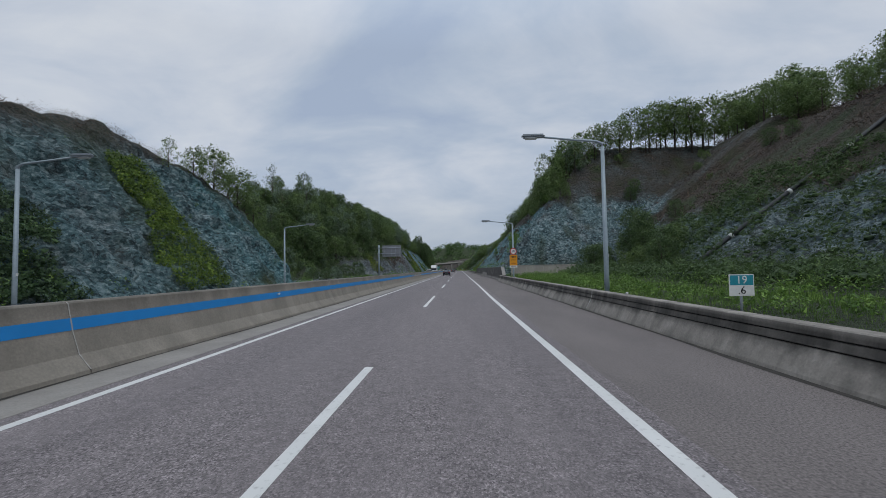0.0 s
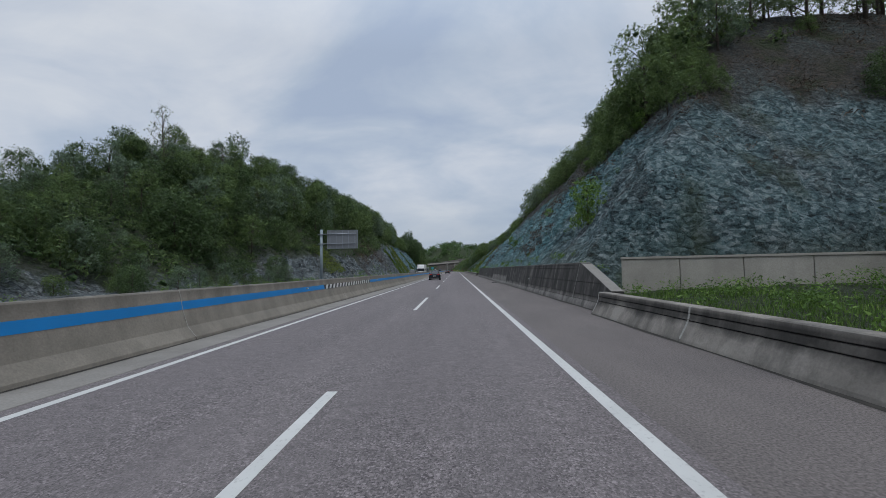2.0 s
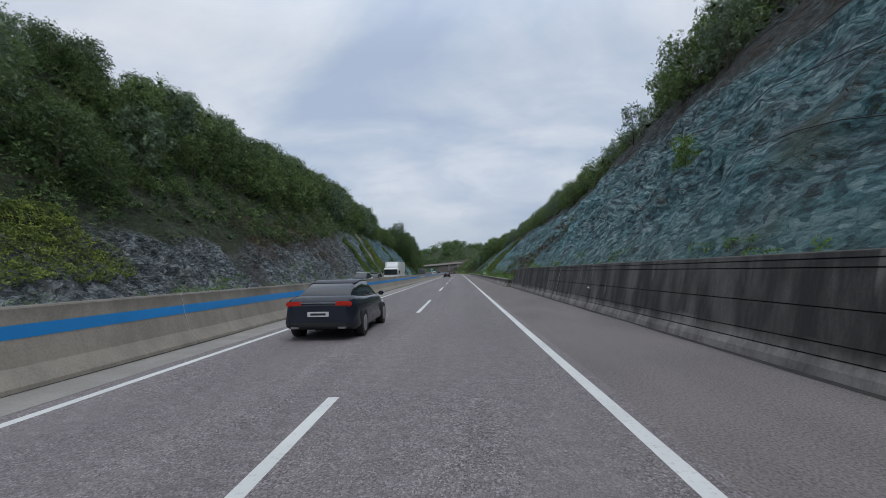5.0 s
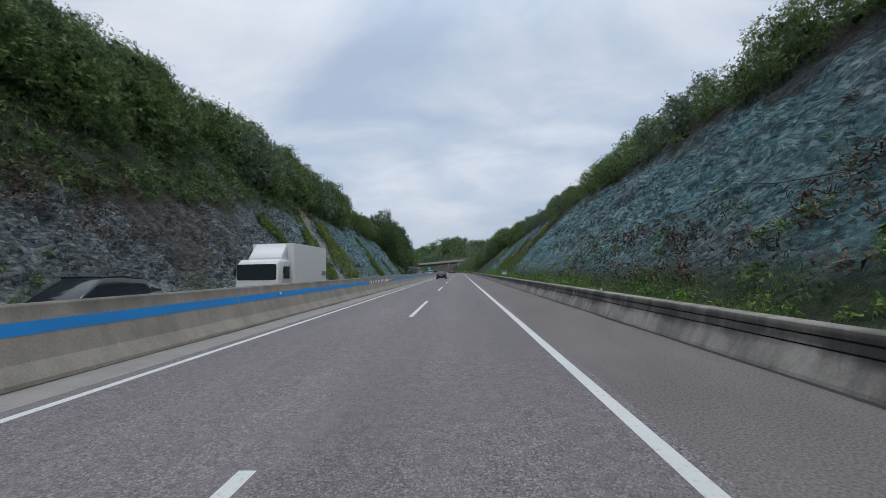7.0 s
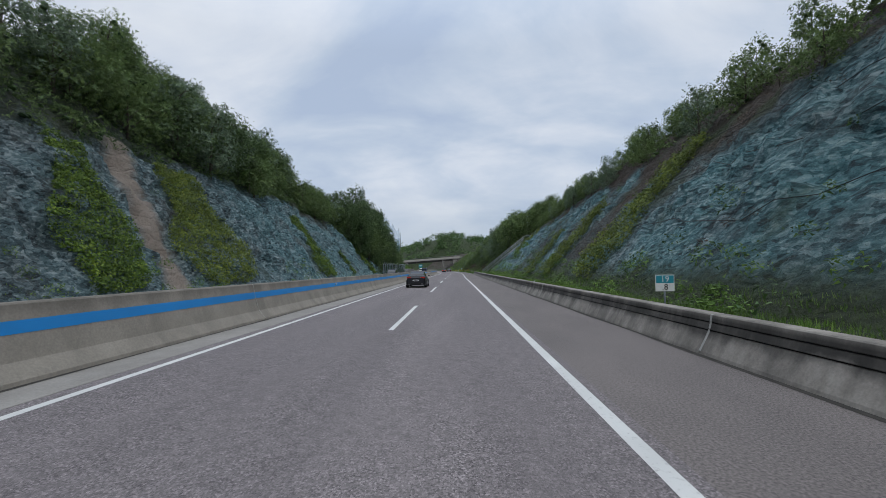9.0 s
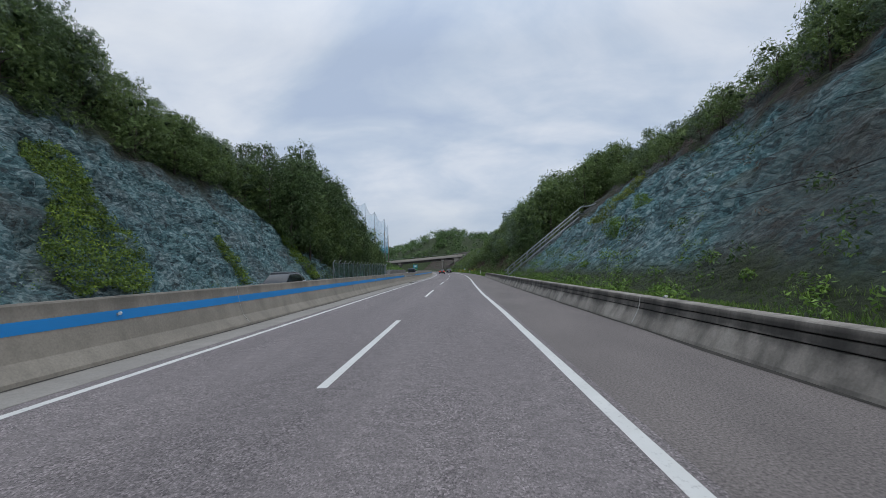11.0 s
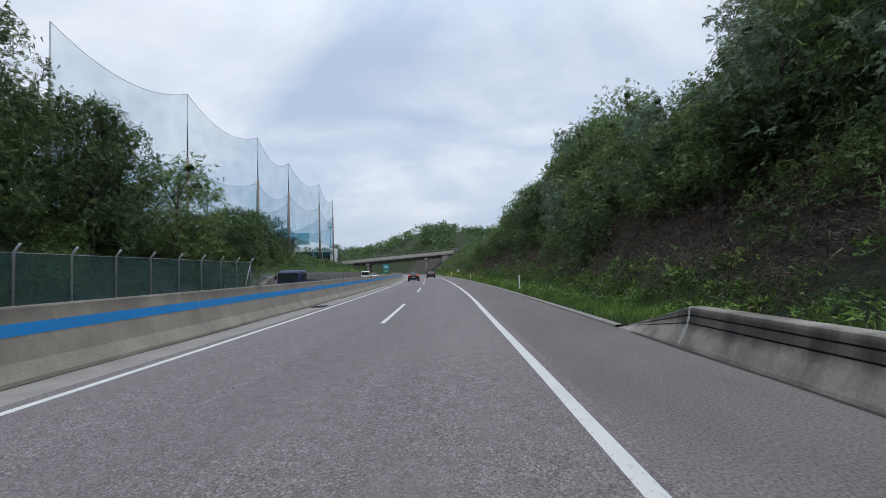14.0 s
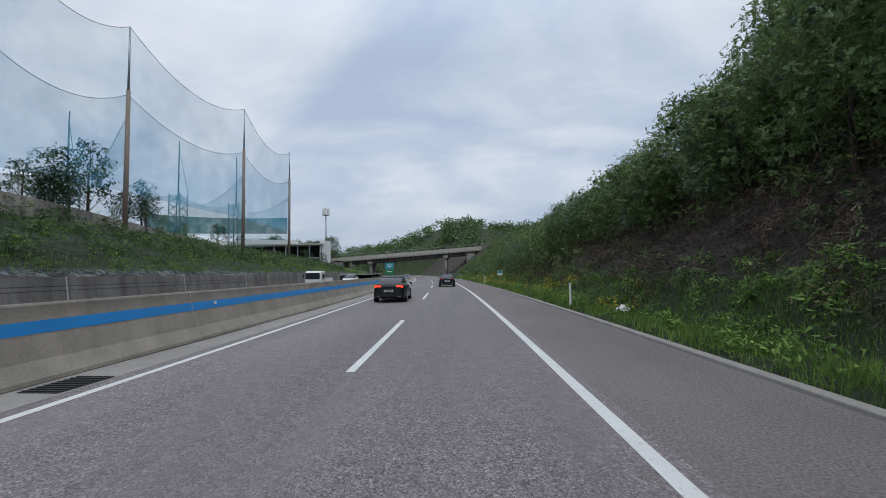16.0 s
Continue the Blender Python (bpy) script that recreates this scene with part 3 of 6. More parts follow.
def left_masks(o, y, z):
    rock = np.interp(y, LY, L_ROCK)
    n1, n2, n3 = lump(o, y, 0.35, 1.0), lump(o, y, 0.9, 4.0), lump(o, y, 0.13, 9.0)
    above = smooth_step(-0.8, 1.2, z - rock + 1.6 * n1)
    green = np.clip(above * (0.75 + 0.4 * n2), 0, 1)
    dome = (y < 62)
    # moss on the first rock, laid also to darken its strongly skylit face
    green = np.where(dome, np.clip(smooth_step(-1.0, 0.6, z - rock + 0.8 * n1) * 0.2 + 0.5 * smooth_step(-0.3, 0.5, n1 + 0.5 * n2), 0, 0.8), green)
    soil = np.clip(smooth_step(0.15, 0.6, n3 + 0.5 * n1) * 0.55 * (y > 60) + above * (0.5 - 0.4 * n2) * (y > 60), 0, 1)
    soil = np.where(dome, np.clip(smooth_step(-2.2, -0.2, z - np.interp(y, LY, L_CREST) + 0.8 * n1) * 0.85, 0, 1), soil)
    low_scree = smooth_step(0.35, 0.8, n2 + 0.4 * n1) * smooth_step(4, 1, z)
    green = np.clip(green + 0.7 * low_scree, 0, 1)
    net = np.where(dome, 0.30 * smooth_step(36, 44, y + n1) + 0.60, 0.35 * smooth_step(195, 212, y) + 0.25 * smooth_step(232, 244, y) + 0.12)
    bare = smooth_step(1.7, 0.7, np.abs(y - (217.0 + 0.33 * z) + 0.6 * n1)) * (y > 200) * (y < 232) * (z < 13)
    road = o < 17.6
    return [np.where(road, 0, v) for v in (np.clip(net, 0, 1), soil, green)] + [np.clip(bare, 0, 1)]


def right_masks(o, y, z):
    n1, n2, n3 = lump(o, y, 0.35, 3.0), lump(o, y, 0.9, 6.0), lump(o, y, 0.11, 12.0)
    top = np.interp(y, RY, [7, 8, 9, 11, 12, 11, 10, 9.5, 9.5, 9.5, 9.3, 9, 6, 0, 0, 0, 0, 0, 0])
    above = smooth_step(-0.6, 1.4, z - top + 1.8 * n1)
    net = np.clip(0.92 + 0.5 * n3 + 0.25 * n1, 0, 1) * (0.5 + 0.5 * smooth_step(68, 79, y)) * (1 - smooth_step(286, 292, y))
    soil = np.clip(above * (0.85 + 0.3 * n2) + smooth_step(0.1, 0.5, n3 + 0.4 * n1) * 0.65 * (y > 110), 0, 1)
    soil = np.where(y < 60, np.clip(smooth_step(-2.0, 1.5, z - 8 + 2.5 * n1) + 0.1, 0, 1), soil)
    soil = np.clip(soil + smooth_step(226, 220, y) * smooth_step(215, 219, y) * 0.8, 0, 1)
    soil = np.maximum(soil, smooth_step(288, 294, y))
    green = np.clip((y < 60) * smooth_step(0.05, 0.5, n1 + 0.3 * n3) * 0.6 + smooth_step(0.1, 0.7, n2 + 0.6 * n1) * 0.7 * above + smooth_step(2.2, 0.9, z - 1.3 * smooth_step(57, 60, y) * (y < 146)) * (1 - 0.75 * smooth_step(57, 60, y) * (y < 144)) + 0.55 * smooth_step(0.35, 0.8, n2 + 0.5 * n3), 0, 1)
    return np.clip(net, 0, 1), soil, green, np.zeros_like(z)


def blocks(o, y, z, size, seed):
    """Broken rock: each place takes the height of the nearest of many scattered blocks."""
    p = np.stack([np.asarray(v, float).ravel() / size for v in np.broadcast_arrays(o, y, z)], -1)
    base = np.floor(p)
    best, val = np.full(len(p), 9.0), np.zeros(len(p))
    for dx in (-1, 0, 1):
        for dy in (-1, 0, 1):
            for dz in (-1, 0, 1):
                c = base + (dx, dy, dz)
                h = np.sin(c @ np.array([127.1, 311.7, 74.7]) + seed) * 43758.5453
                r1, r2, r3, r4 = (np.mod(h * k, 1.0) for k in (1.0, 1.37, 2.11, 3.73))
                d = ((c + np.stack([r1, r2, r3], -1) - p) ** 2).sum(-1)
                near = d < best
                best, val = np.where(near, d, best), np.where(near, r4, val)
    return (val - 0.5).reshape(np.broadcast(o, y, z).shape)


def rocky(o, y, z, amount):
    """Ledges and broken blocks on the cut face."""
    o, y, z = (np.asarray(v, float) for v in (o, y, z))
    big = lump(o * 1.3, y * 0.6 + 0.5 * z, 0.55, 2.0)
    small = lump(o + 0.5 * z, y * 1.1, 4.2, 8.0)
    return amount * (0.45 * big + 0.10 * small + 0.60 * blocks(o, y * 0.8 + 0.1 * z, z, 1.6, 3.0) + 0.60 * blocks(o, y * 0.9 - 0.1 * z, z, 0.9, 7.0))


def hillside(name, sign, offsets, ys, base, masks, label):
    o, y = np.meshgrid(offsets, ys)
    z = base(o, y)
    z = z * (1 - smooth_step(75, 165, o)) - 0.6 * smooth_step(75, 165, o)
    mk = masks(o, y, z)
    rise = smooth_step(0.5, 2.5, z - (1.9 if sign > 0 else 0.3)) if sign > 0 else smooth_step(0.3, 2.0, z) * smooth_step(17.8, 18.6, o)
    soft = 0.5 + 0.5 * (1 - np.clip(mk[1] + mk[2], 0, 1))
    push = rocky(o, y, z, 1.15 if sign < 0 else 0.8) * rise * soft
    tilt = np.clip(np.gradient(z, axis=1) / np.gradient(o, axis=1), 0, 1.6)
    flat = 1 / np.sqrt(1 + tilt ** 2)
    z = z + push * flat + 0.06 * lump(o, y, 1.3, 3.0) * (o > 8)
    o = o - push * tilt * flat
    pts = np.stack([bend(y) + sign * o, y, z], -1)
    if sign < 0:
        pts = pts[:, ::-1]
        mk = [v[:, ::-1] for v in mk]
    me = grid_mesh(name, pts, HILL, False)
    for nm, v in zip(("net", "soil", "green", "bare"), mk):
        me.attributes.new(nm, "FLOAT", "POINT").data.foreach_set("value", np.clip(v, 0, 1).astype(np.float32).ravel())
    return tagged(new(name, me), label, "hillside", kind="structure")


rows_y = np.concatenate([np.arange(-70, 0, 1.5), np.arange(0, 312, 0.45), np.arange(312, 440, 1.3), np.arange(440, 905, 6.0)])
hillside("hillside_left", -1, np.concatenate([np.arange(16.2, 34, 0.36), np.arange(34, 36, 1.0), np.arange(36, 60, 1.5), np.arange(60, 200, 10)]), rows_y, left_base, left_masks, "cut rock slope with netting, vines and woods above it")
hillside("hillside_right", 1, np.concatenate([np.arange(6.58, 9, 0.4), np.arange(9, 24, 0.38), np.arange(24, 30, 0.8), np.arange(30, 60, 1.5), np.arange(60, 200, 10)]), rows_y, right_base, right_masks, "netted rock slope with brown scrub and grass verge")


def ground_left(o, y):
    return left_base(np.asarray(o, float), np.asarray(y, float))


def ground_right(o, y):
    return right_base(np.asarray(o, float), np.asarray(y, float))


far = Mat("far_ground", 0.95)
far.color(far.ramp(far.noise(0.05, 6.0), (0.35, (0.03, 0.05, 0.02)), (0.65, (0.07, 0.09, 0.035))))
ground = grid_mesh("ground", np.stack(np.meshgrid(np.linspace(-2500, 2500, 11), np.linspace(-1500, 3500, 11)) + [np.full((11, 11), -0.35)], -1), far.m)
tagged(new("ground", ground), "flat green land reaching to the horizon", "ground", kind="structure")

# ---- road ----
RY0, RY1 = -70, 900
road = tagged(new("road", swept("road", [(o, 0.0) for o in (-16.3, -10.8, -5.4, -3.7, 0, 3.5, 3.75)], along(RY0, RY1, 5), ASPHALT)), "grey worn asphalt motorway with white lane markings", "road", kind="structure")
part("shoulder", swept("shoulder", [(3.75, 0.0), (5.2, 0.0), (7.0, 0.0)], along(RY0, RY1, 5), SHOULDER), None, road, "smoother brownish asphalt hard shoulder")
part("gutter", swept("gutter", [(-4.75, 0.012), (-3.80, 0.006), (-3.79, -0.05)], along(RY0, 560, 4), GUTTER), None, road, "pale concrete gutter strip")


def line_off(y):
    """The painter's line wanders a little along the shoulder."""
    return float(np.interp(y, [0, 14, 22, 34, 44, 85, 135, 157, 189, 247, 258, 270, 297, 307, 318, 330, 342, 354], [3.45, 3.40, 3.38, 3.42, 3.47, 3.47, 3.50, 3.54, 3.51, 3.56, 3.46, 3.50, 3.55, 3.48, 3.47, 3.56, 3.55, 3.50]))


part("edge_line", swept("edge_line", lambda y: [(line_off(y) - 0.09, 0.004), (line_off(y) + 0.09, 0.004)], along(RY0, RY1, 3), WHITE_LINE), None, road, "solid white edge line")
part("edge_line", swept("edge_line", [(-3.55, 0.004), (-3.40, 0.004)], along(RY0, RY1, 3), WHITE_LINE), None, road, "solid white edge line")
for k in range(-2, 34):
    part("lane_dash", swept("lane_dash", [(-0.075, 0.004), (0.075, 0.004)], along(20 * k - 2.7, 20 * k + 5.3, 2), WHITE_LINE), None, road)
    part("lane_dash", swept("lane_dash", [(-10.9, 0.004), (-10.75, 0.004)], along(20 * k + 3, 20 * k + 11, 2), WHITE_LINE), None, road)
part("edge_line", swept("edge_line", [(-14.3, 0.004), (-14.15, 0.004)], along(RY0, RY1, 5), WHITE_LINE), None, road)
part("edge_line", swept("edge_line", [(-7.4, 0.004), (-7.25, 0.004)], along(RY0, RY1, 5), WHITE_LINE), None, road)

FOOT_DARK = plain("foot_strip_dark", (0.045, 0.040, 0.034), 0.95, 0, 0.5, 3.0)
# dark wavering strip along the right barrier's foot
part("foot_strip", swept("foot_strip", lambda y: [(6.34 + 0.44 * (55.0 < y < 144.6) + 0.05 * math.sin(0.9 * y) * math.sin(0.23 * y), 0.004), (6.50 + 0.44 * (55.0 < y < 144.6), 0.006)], along(RY0, 314, 1.2), FOOT_DARK), None, road, "dark line along the barrier's foot")
# dark strip painted along the median's foot in place of the shade there
part("foot_strip", swept("foot_strip", lambda y: [(-4.72, 0.016), (-4.60 + 0.03 * math.sin(0.7 * y), 0.014)], along(RY0, 430, 1.2), FOOT_DARK), None, road, "painted shade line along the median's foot")

# ---- median barrier ----
MED = [(-4.67, 0.0), (-4.69, 0.08), (-4.90, 0.33), (-5.02, 0.70), (-5.12, 1.19), (-5.15, 1.22), (-5.42, 1.22), (-5.45, 1.19), (-5.55, 0.70), (-5.67, 0.33), (-5.88, 0.08), (-5.90, 0.0)]
median = root("median_barrier", Matrix(), "long stained concrete median barrier with a blue painted band", "barrier", kind="structure")
HATCH = [(61.7, 73.7), (174.3, 186.4), (286.9, 299.3)]
cuts = list(np.arange(-70, 262, 15.0)) + list(np.arange(262, 300, 6.2)) + list(np.arange(301, 560, 15.0)) + [560]
for a, b in zip(cuts, cuts[1:]):
    part("barrier_segment", swept("barrier_segment", MED, along(a + 0.012, b - 0.012, 5), MEDIAN, True, True), None, median)
    if 0 < b < 430:
        part("joint", swept("joint", [(o + 0.006, z) for o, z in MED[1:7]], [b - (0.03 if 262 <= b <= 300 else 0.012), b + (0.03 if 262 <= b <= 300 else 0.012)], CAULK), None, median, "pale caulked joint")


def face_off(z):
    """Offset of the median's face at height z."""
    return float(np.interp(z, [p[1] for p in MED[:5]], [p[0] for p in MED[:5]]))


def band(z0, z1, proud):
    return [(face_off(z0) + proud, z0), (face_off(z1) + proud, z1)]


ends = [-70] + [v for h in HATCH for v in h] + [560]
for a, b in zip(ends[0::2], ends[1::2]):
    part("blue_band", swept("blue_band", band(0.74, 0.945, 0.004), along(a, b, 4), BLUE), None, median, "bright blue painted band")
for a, b in HATCH:
    part("hatch_board", swept("hatch_board", band(0.73, 0.955, 0.005), along(a, b, 4), BLACK), None, median, "black and white hatched warning band")
    n = 17
    for k in range(n):
        y = a + 0.15 + (b - a - 0.5) * k / n
        w, lean = 0.36, 0.30
        z0, z1 = 0.735, 0.95
        c0 = float(bend(y))
        part("hatch_stripe", mesh("hatch_stripe", [(c0 + face_off(z0) + 0.010, y, z0), (c0 + face_off(z0) + 0.010, y + w, z0), (c0 + face_off(z1) + 0.010, y + w + lean, z1), (c0 + face_off(z1) + 0.010, y + lean, z1)], [(0, 1, 2, 3)], WHITE), None, median)

# ---- right-hand barrier and wall ----
RB = [(6.45, 0.0), (6.47, 0.06), (6.60, 0.30), (6.66, 0.425), (6.695, 0.435), (6.695, 0.452), (6.665, 0.462), (6.70, 0.575), (6.73, 0.585), (6.73, 0.602), (6.70, 0.612), (6.72, 0.735), (6.75, 0.755), (7.02, 0.755), (7.05, 0.73), (7.06, 0.0)]
barrier = root("roadside_barrier", Matrix(), "weathered concrete roadside barrier with two grooves", "barrier", kind="structure")
for run in (list(np.arange(-70, 50, 17.0)) + [55.0], list(np.arange(144.6, 300, 16.4)) + [312.0]):
    for a, b in zip(run, run[1:]):
        part("barrier_segment", swept("barrier_segment", RB, along(a + 0.01, b - 0.01, 6), BARRIER, True, True), None, barrier)
        part("joint", swept("joint", [(o - 0.004, z) for o, z in (RB[1], RB[2], RB[3], RB[7], RB[10], RB[11], RB[12], RB[13])], [b - 0.035, b + 0.035], CAULK), None, barrier, "pale caulked joint")
        for z0, z1, o in ((0.436, 0.451, 6.688), (0.586, 0.601, 6.723)):
            part("groove", swept("groove", [(o, z0), (o, z1)], along(a, b, 8), GROOVE), None, barrier)
part("end_ramp", swept("end_ramp", lambda y: [(o, z * (1 - 0.93 * (y - 312.0) / 2.9)) for o, z in RB], along(312.0, 314.9, 0.5), BARRIER, True, True), None, barrier, "sloping barrier end")

GR = (0.28, 0.48, 1.00, 1.60, 1.74)
SPAN = [(55.02, 144.58), (55.02, 144.58), (56.4, 143.5), (59.5, 141.2), (59.5, 141.2)]


def wall_top(y):
    return 0.755 + 1.09 * min(1.0, max(0.0, (y - 55.0) / 4.5)) * min(1.0, max(0.0, (144.6 - y) / 3.4))


def wall_profile(y):
    """The leaning face with its level grooves, each cut only where the wall stands high enough."""
    top = wall_top(y)
    pr = [(6.92, 0.0), (6.96, 0.14)]
    for g, (a, b) in zip(GR, SPAN):
        z, deep = (g, 0.03) if a <= y <= b else (min(g, top - 0.03), 0.0)
        o = 6.98 + 0.40 * z / 1.84
        h = 0.012 if deep else 0.0
        pr += [(o, z - h), (o + deep, z - 0.66 * h), (o + deep, z + 0.66 * h), (o + 0.17 * h, z + h)]
    o = 6.98 + 0.40 * top / 1.84
    return pr + [(o, top - 0.02), (o + 0.02, top), (o + 0.42, top), (o + 0.45, top - 0.02), (o + 0.45, 0.0)]


wall = root("retaining_wall", Matrix(), "dark stained grooved concrete retaining wall", "wall", kind="structure")
wc = [55.02, 59.6, 77.4, 87.0, 104.0, 124.0, 141.2, 144.58]
for i, (a, b) in enumerate(zip(wc, wc[1:])):
    extra = [v + d for sp in SPAN for v in sp for d in (-0.012, 0.012) if a + 0.03 < v + d < b - 0.03]
    ys = sorted(list(along(a + 0.008, b - 0.008, 0.75)) + extra)
    part("wall_panel", swept("wall_panel", wall_profile, ys, WASHEDWALL if a == 87.0 else DARKWALL, True, True), None, wall)
    if i < len(wc) - 2 and b != 87.0:
        part("joint", swept("joint", lambda y: [(o - 0.006, z) for o, z in (wall_profile(y)[1], wall_profile(y)[-5])], [b - 0.018, b + 0.018], CAULK), None, wall, "white leached joint")
    part("coping", swept("coping", lambda y: [(6.99 + 0.40 * wall_top(y) / 1.84, wall_top(y) - 0.004), (6.992 + 0.40 * wall_top(y) / 1.84, wall_top(y) + 0.012), (7.42 + 0.40 * wall_top(y) / 1.84, wall_top(y) + 0.012), (7.422 + 0.40 * wall_top(y) / 1.84, wall_top(y) - 0.004)], along(a + 0.008, b - 0.008, 0.75), GUTTER, True, True), None, wall, "paler weathered concrete top")
    for g, (lo, hi) in zip(GR, SPAN):
        lo, hi = max(a, lo), min(b, hi)
        if hi - lo > 0.2:
            o = 6.98 + 0.40 * g / 1.84 + 0.024
            part("groove", swept("groove", [(o, g - 0.009), (o, g + 0.009)], along(lo, hi, 3), GROOVE), None, wall)

kerb = tagged(new("kerb", swept("kerb", [(6.36, 0.0), (6.37, 0.05), (6.39, 0.065), (6.57, 0.065), (6.60, 0.05), (6.60, -0.1)], along(314.9, 560, 3), GUTTER)), "low pale concrete kerb beside the grass verge", "kerb", kind="structure")

# ---- leaves and growth ----


def leaf_cards(centers, normals, size, gen, aspect=0.5, spread=0.8):
    """Pointed leaves, each at a centre, roughly facing its normal."""
    n = len(centers)
    nrm = normals + spread * gen.normal(size=(n, 3))
    nrm /= np.linalg.norm(nrm, axis=1, keepdims=True) + 1e-9
    ref = gen.normal(size=(n, 3))
    a = np.cross(nrm, ref)
    a /= np.linalg.norm(a, axis=1, keepdims=True) + 1e-9
    b = np.cross(nrm, a)
    s = (np.asarray(size) * gen.uniform(0.6, 1.35, n))[:, None]
    droop = nrm * s * 0.16
    tip, tail = centers + a * s * 0.5 - droop, centers - a * s * 0.5 - droop
    l, r = centers + b * s * aspect * 0.5 + droop * 0.4, centers - b * s * aspect * 0.5 + droop * 0.4
    return np.stack([tip, tail + (l - r) * 0.45, tail - (l - r) * 0.45], 1)


def puff(center, radius, n, size, gen, flat=0.8, aspect=0.5, inner=0.55):
    """Leaves spread through the outer part of a flattened ball, more on its upper side."""
    d = gen.normal(size=(n, 3))
    d[:, 2] += 0.25
    d /= np.linalg.norm(d, axis=1, keepdims=True)
    r = radius * (inner + (1 - inner) * gen.random(n) ** 0.6 + 0.35 * gen.random(n) ** 6) * (1 + 0.22 * np.sin(5 * d[:, 0] + center[0]) * np.cos(4 * d[:, 1] + center[1]))
    p = np.asarray(center) + d * r[:, None] * np.array([1, 1, flat])
    up = d + np.array([0, 0, 0.5])
    return leaf_cards(p, up, size, gen, aspect)


ICO_V = []
for k in range(12):
    t = math.asin(1 - 2 * (k + 0.5) / 12)
    ICO_V.append((math.cos(t) * math.cos(2.399963 * k), math.cos(t) * math.sin(2.399963 * k), math.sin(t)))
ball = bmesh.new()
for v in ICO_V:
    ball.verts.new(v)
bmesh.ops.convex_hull(ball, input=list(ball.verts))
ball.verts.index_update()
ICO_F = [[v.index for v in f.verts] for f in ball.faces]
ICO_V = np.array([tuple(v.co) for v in ball.verts])
ball.free()


def core(center, radius, gen, flat=0.75):
    """A lumpy mass of inner twigs and leaves that closes the middle of a clump; its dark colour paints the shade there.
    """
    v = ICO_V * gen.uniform(0.7, 1.2, (len(ICO_V), 1)) * radius * np.array([1, 1, flat]) + np.asarray(center)
    return v[np.array(ICO_F)]


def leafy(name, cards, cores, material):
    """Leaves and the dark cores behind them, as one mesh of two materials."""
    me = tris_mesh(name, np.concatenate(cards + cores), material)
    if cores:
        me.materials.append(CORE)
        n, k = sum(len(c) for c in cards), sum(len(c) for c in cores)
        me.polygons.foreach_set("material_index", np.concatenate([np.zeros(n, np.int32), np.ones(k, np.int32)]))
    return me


def make_tree(name, height, crown_r, crown_low, puffs, leaves, size, material, seed, label, lean=0.0, puff_r=0.30, bare=False):
    """A tree with its foot at the origin: a tapered trunk with limbs, and a crown of small leaves."""
    gen = np.random.default_rng(seed)
    tree = root(name, Matrix(), label, "tree")
    r0 = 0.013 * height + 0.03
    top = Vector((lean * height * 0.2, 0, height * 0.86))
    pts = [Vector((0, 0, -0.4)), Vector((0.03, 0.02, height * 0.22)), Vector((lean * height * 0.07, 0.05, height * 0.5)), top]
    bm = tube(pts, [r0 * 1.2, r0, r0 * 0.65, r0 * 0.15], 7)
    cards, cores = [], []
    for k in range(puffs):
        f = (k + 0.5) / puffs
        zz = height * (crown_low + (1 - crown_low) * f * 0.96)
        ang = 2.399 * k + gen.uniform(-0.5, 0.5)
        prof = math.sin(math.pi * min(1.0, 0.22 + 0.66 * f)) ** 0.7
        rr = crown_r * prof * gen.uniform(0.45, 1.0)
        c = Vector((math.cos(ang) * rr + lean * zz * 0.2, math.sin(ang) * rr, zz))
        foot = Vector((lean * zz * 0.12, 0, max(height * 0.12, zz - rr * 0.9)))
        mid = (foot + c) / 2 + Vector((0, 0, 0.08 * height * gen.uniform(0, 1)))
        if k % 3 == 0 or bare:
            tube([foot, mid, c], [r0 * 0.38, r0 * 0.22, r0 * 0.06], 4, bm, False)
        if bare:
            for j in range(4):
                d = Vector(gen.normal(size=3)).normalized()
                tube([c, c + Vector((d.x, d.y, abs(d.z) + 0.5)) * height * 0.10], [r0 * 0.07, r0 * 0.02], 3, bm, False)
        rad = crown_r * puff_r * gen.uniform(0.75, 1.35)
        cards.append(puff(c, rad, int(leaves * gen.uniform(0.6, 1.4)), size, gen, 0.75, 0.7, 0.4))
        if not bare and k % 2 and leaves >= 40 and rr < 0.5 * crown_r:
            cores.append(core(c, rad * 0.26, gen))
    part("trunk", bm, BARK, tree)
    part("crown", leafy("crown", cards, cores, material), None, tree)
    return tree


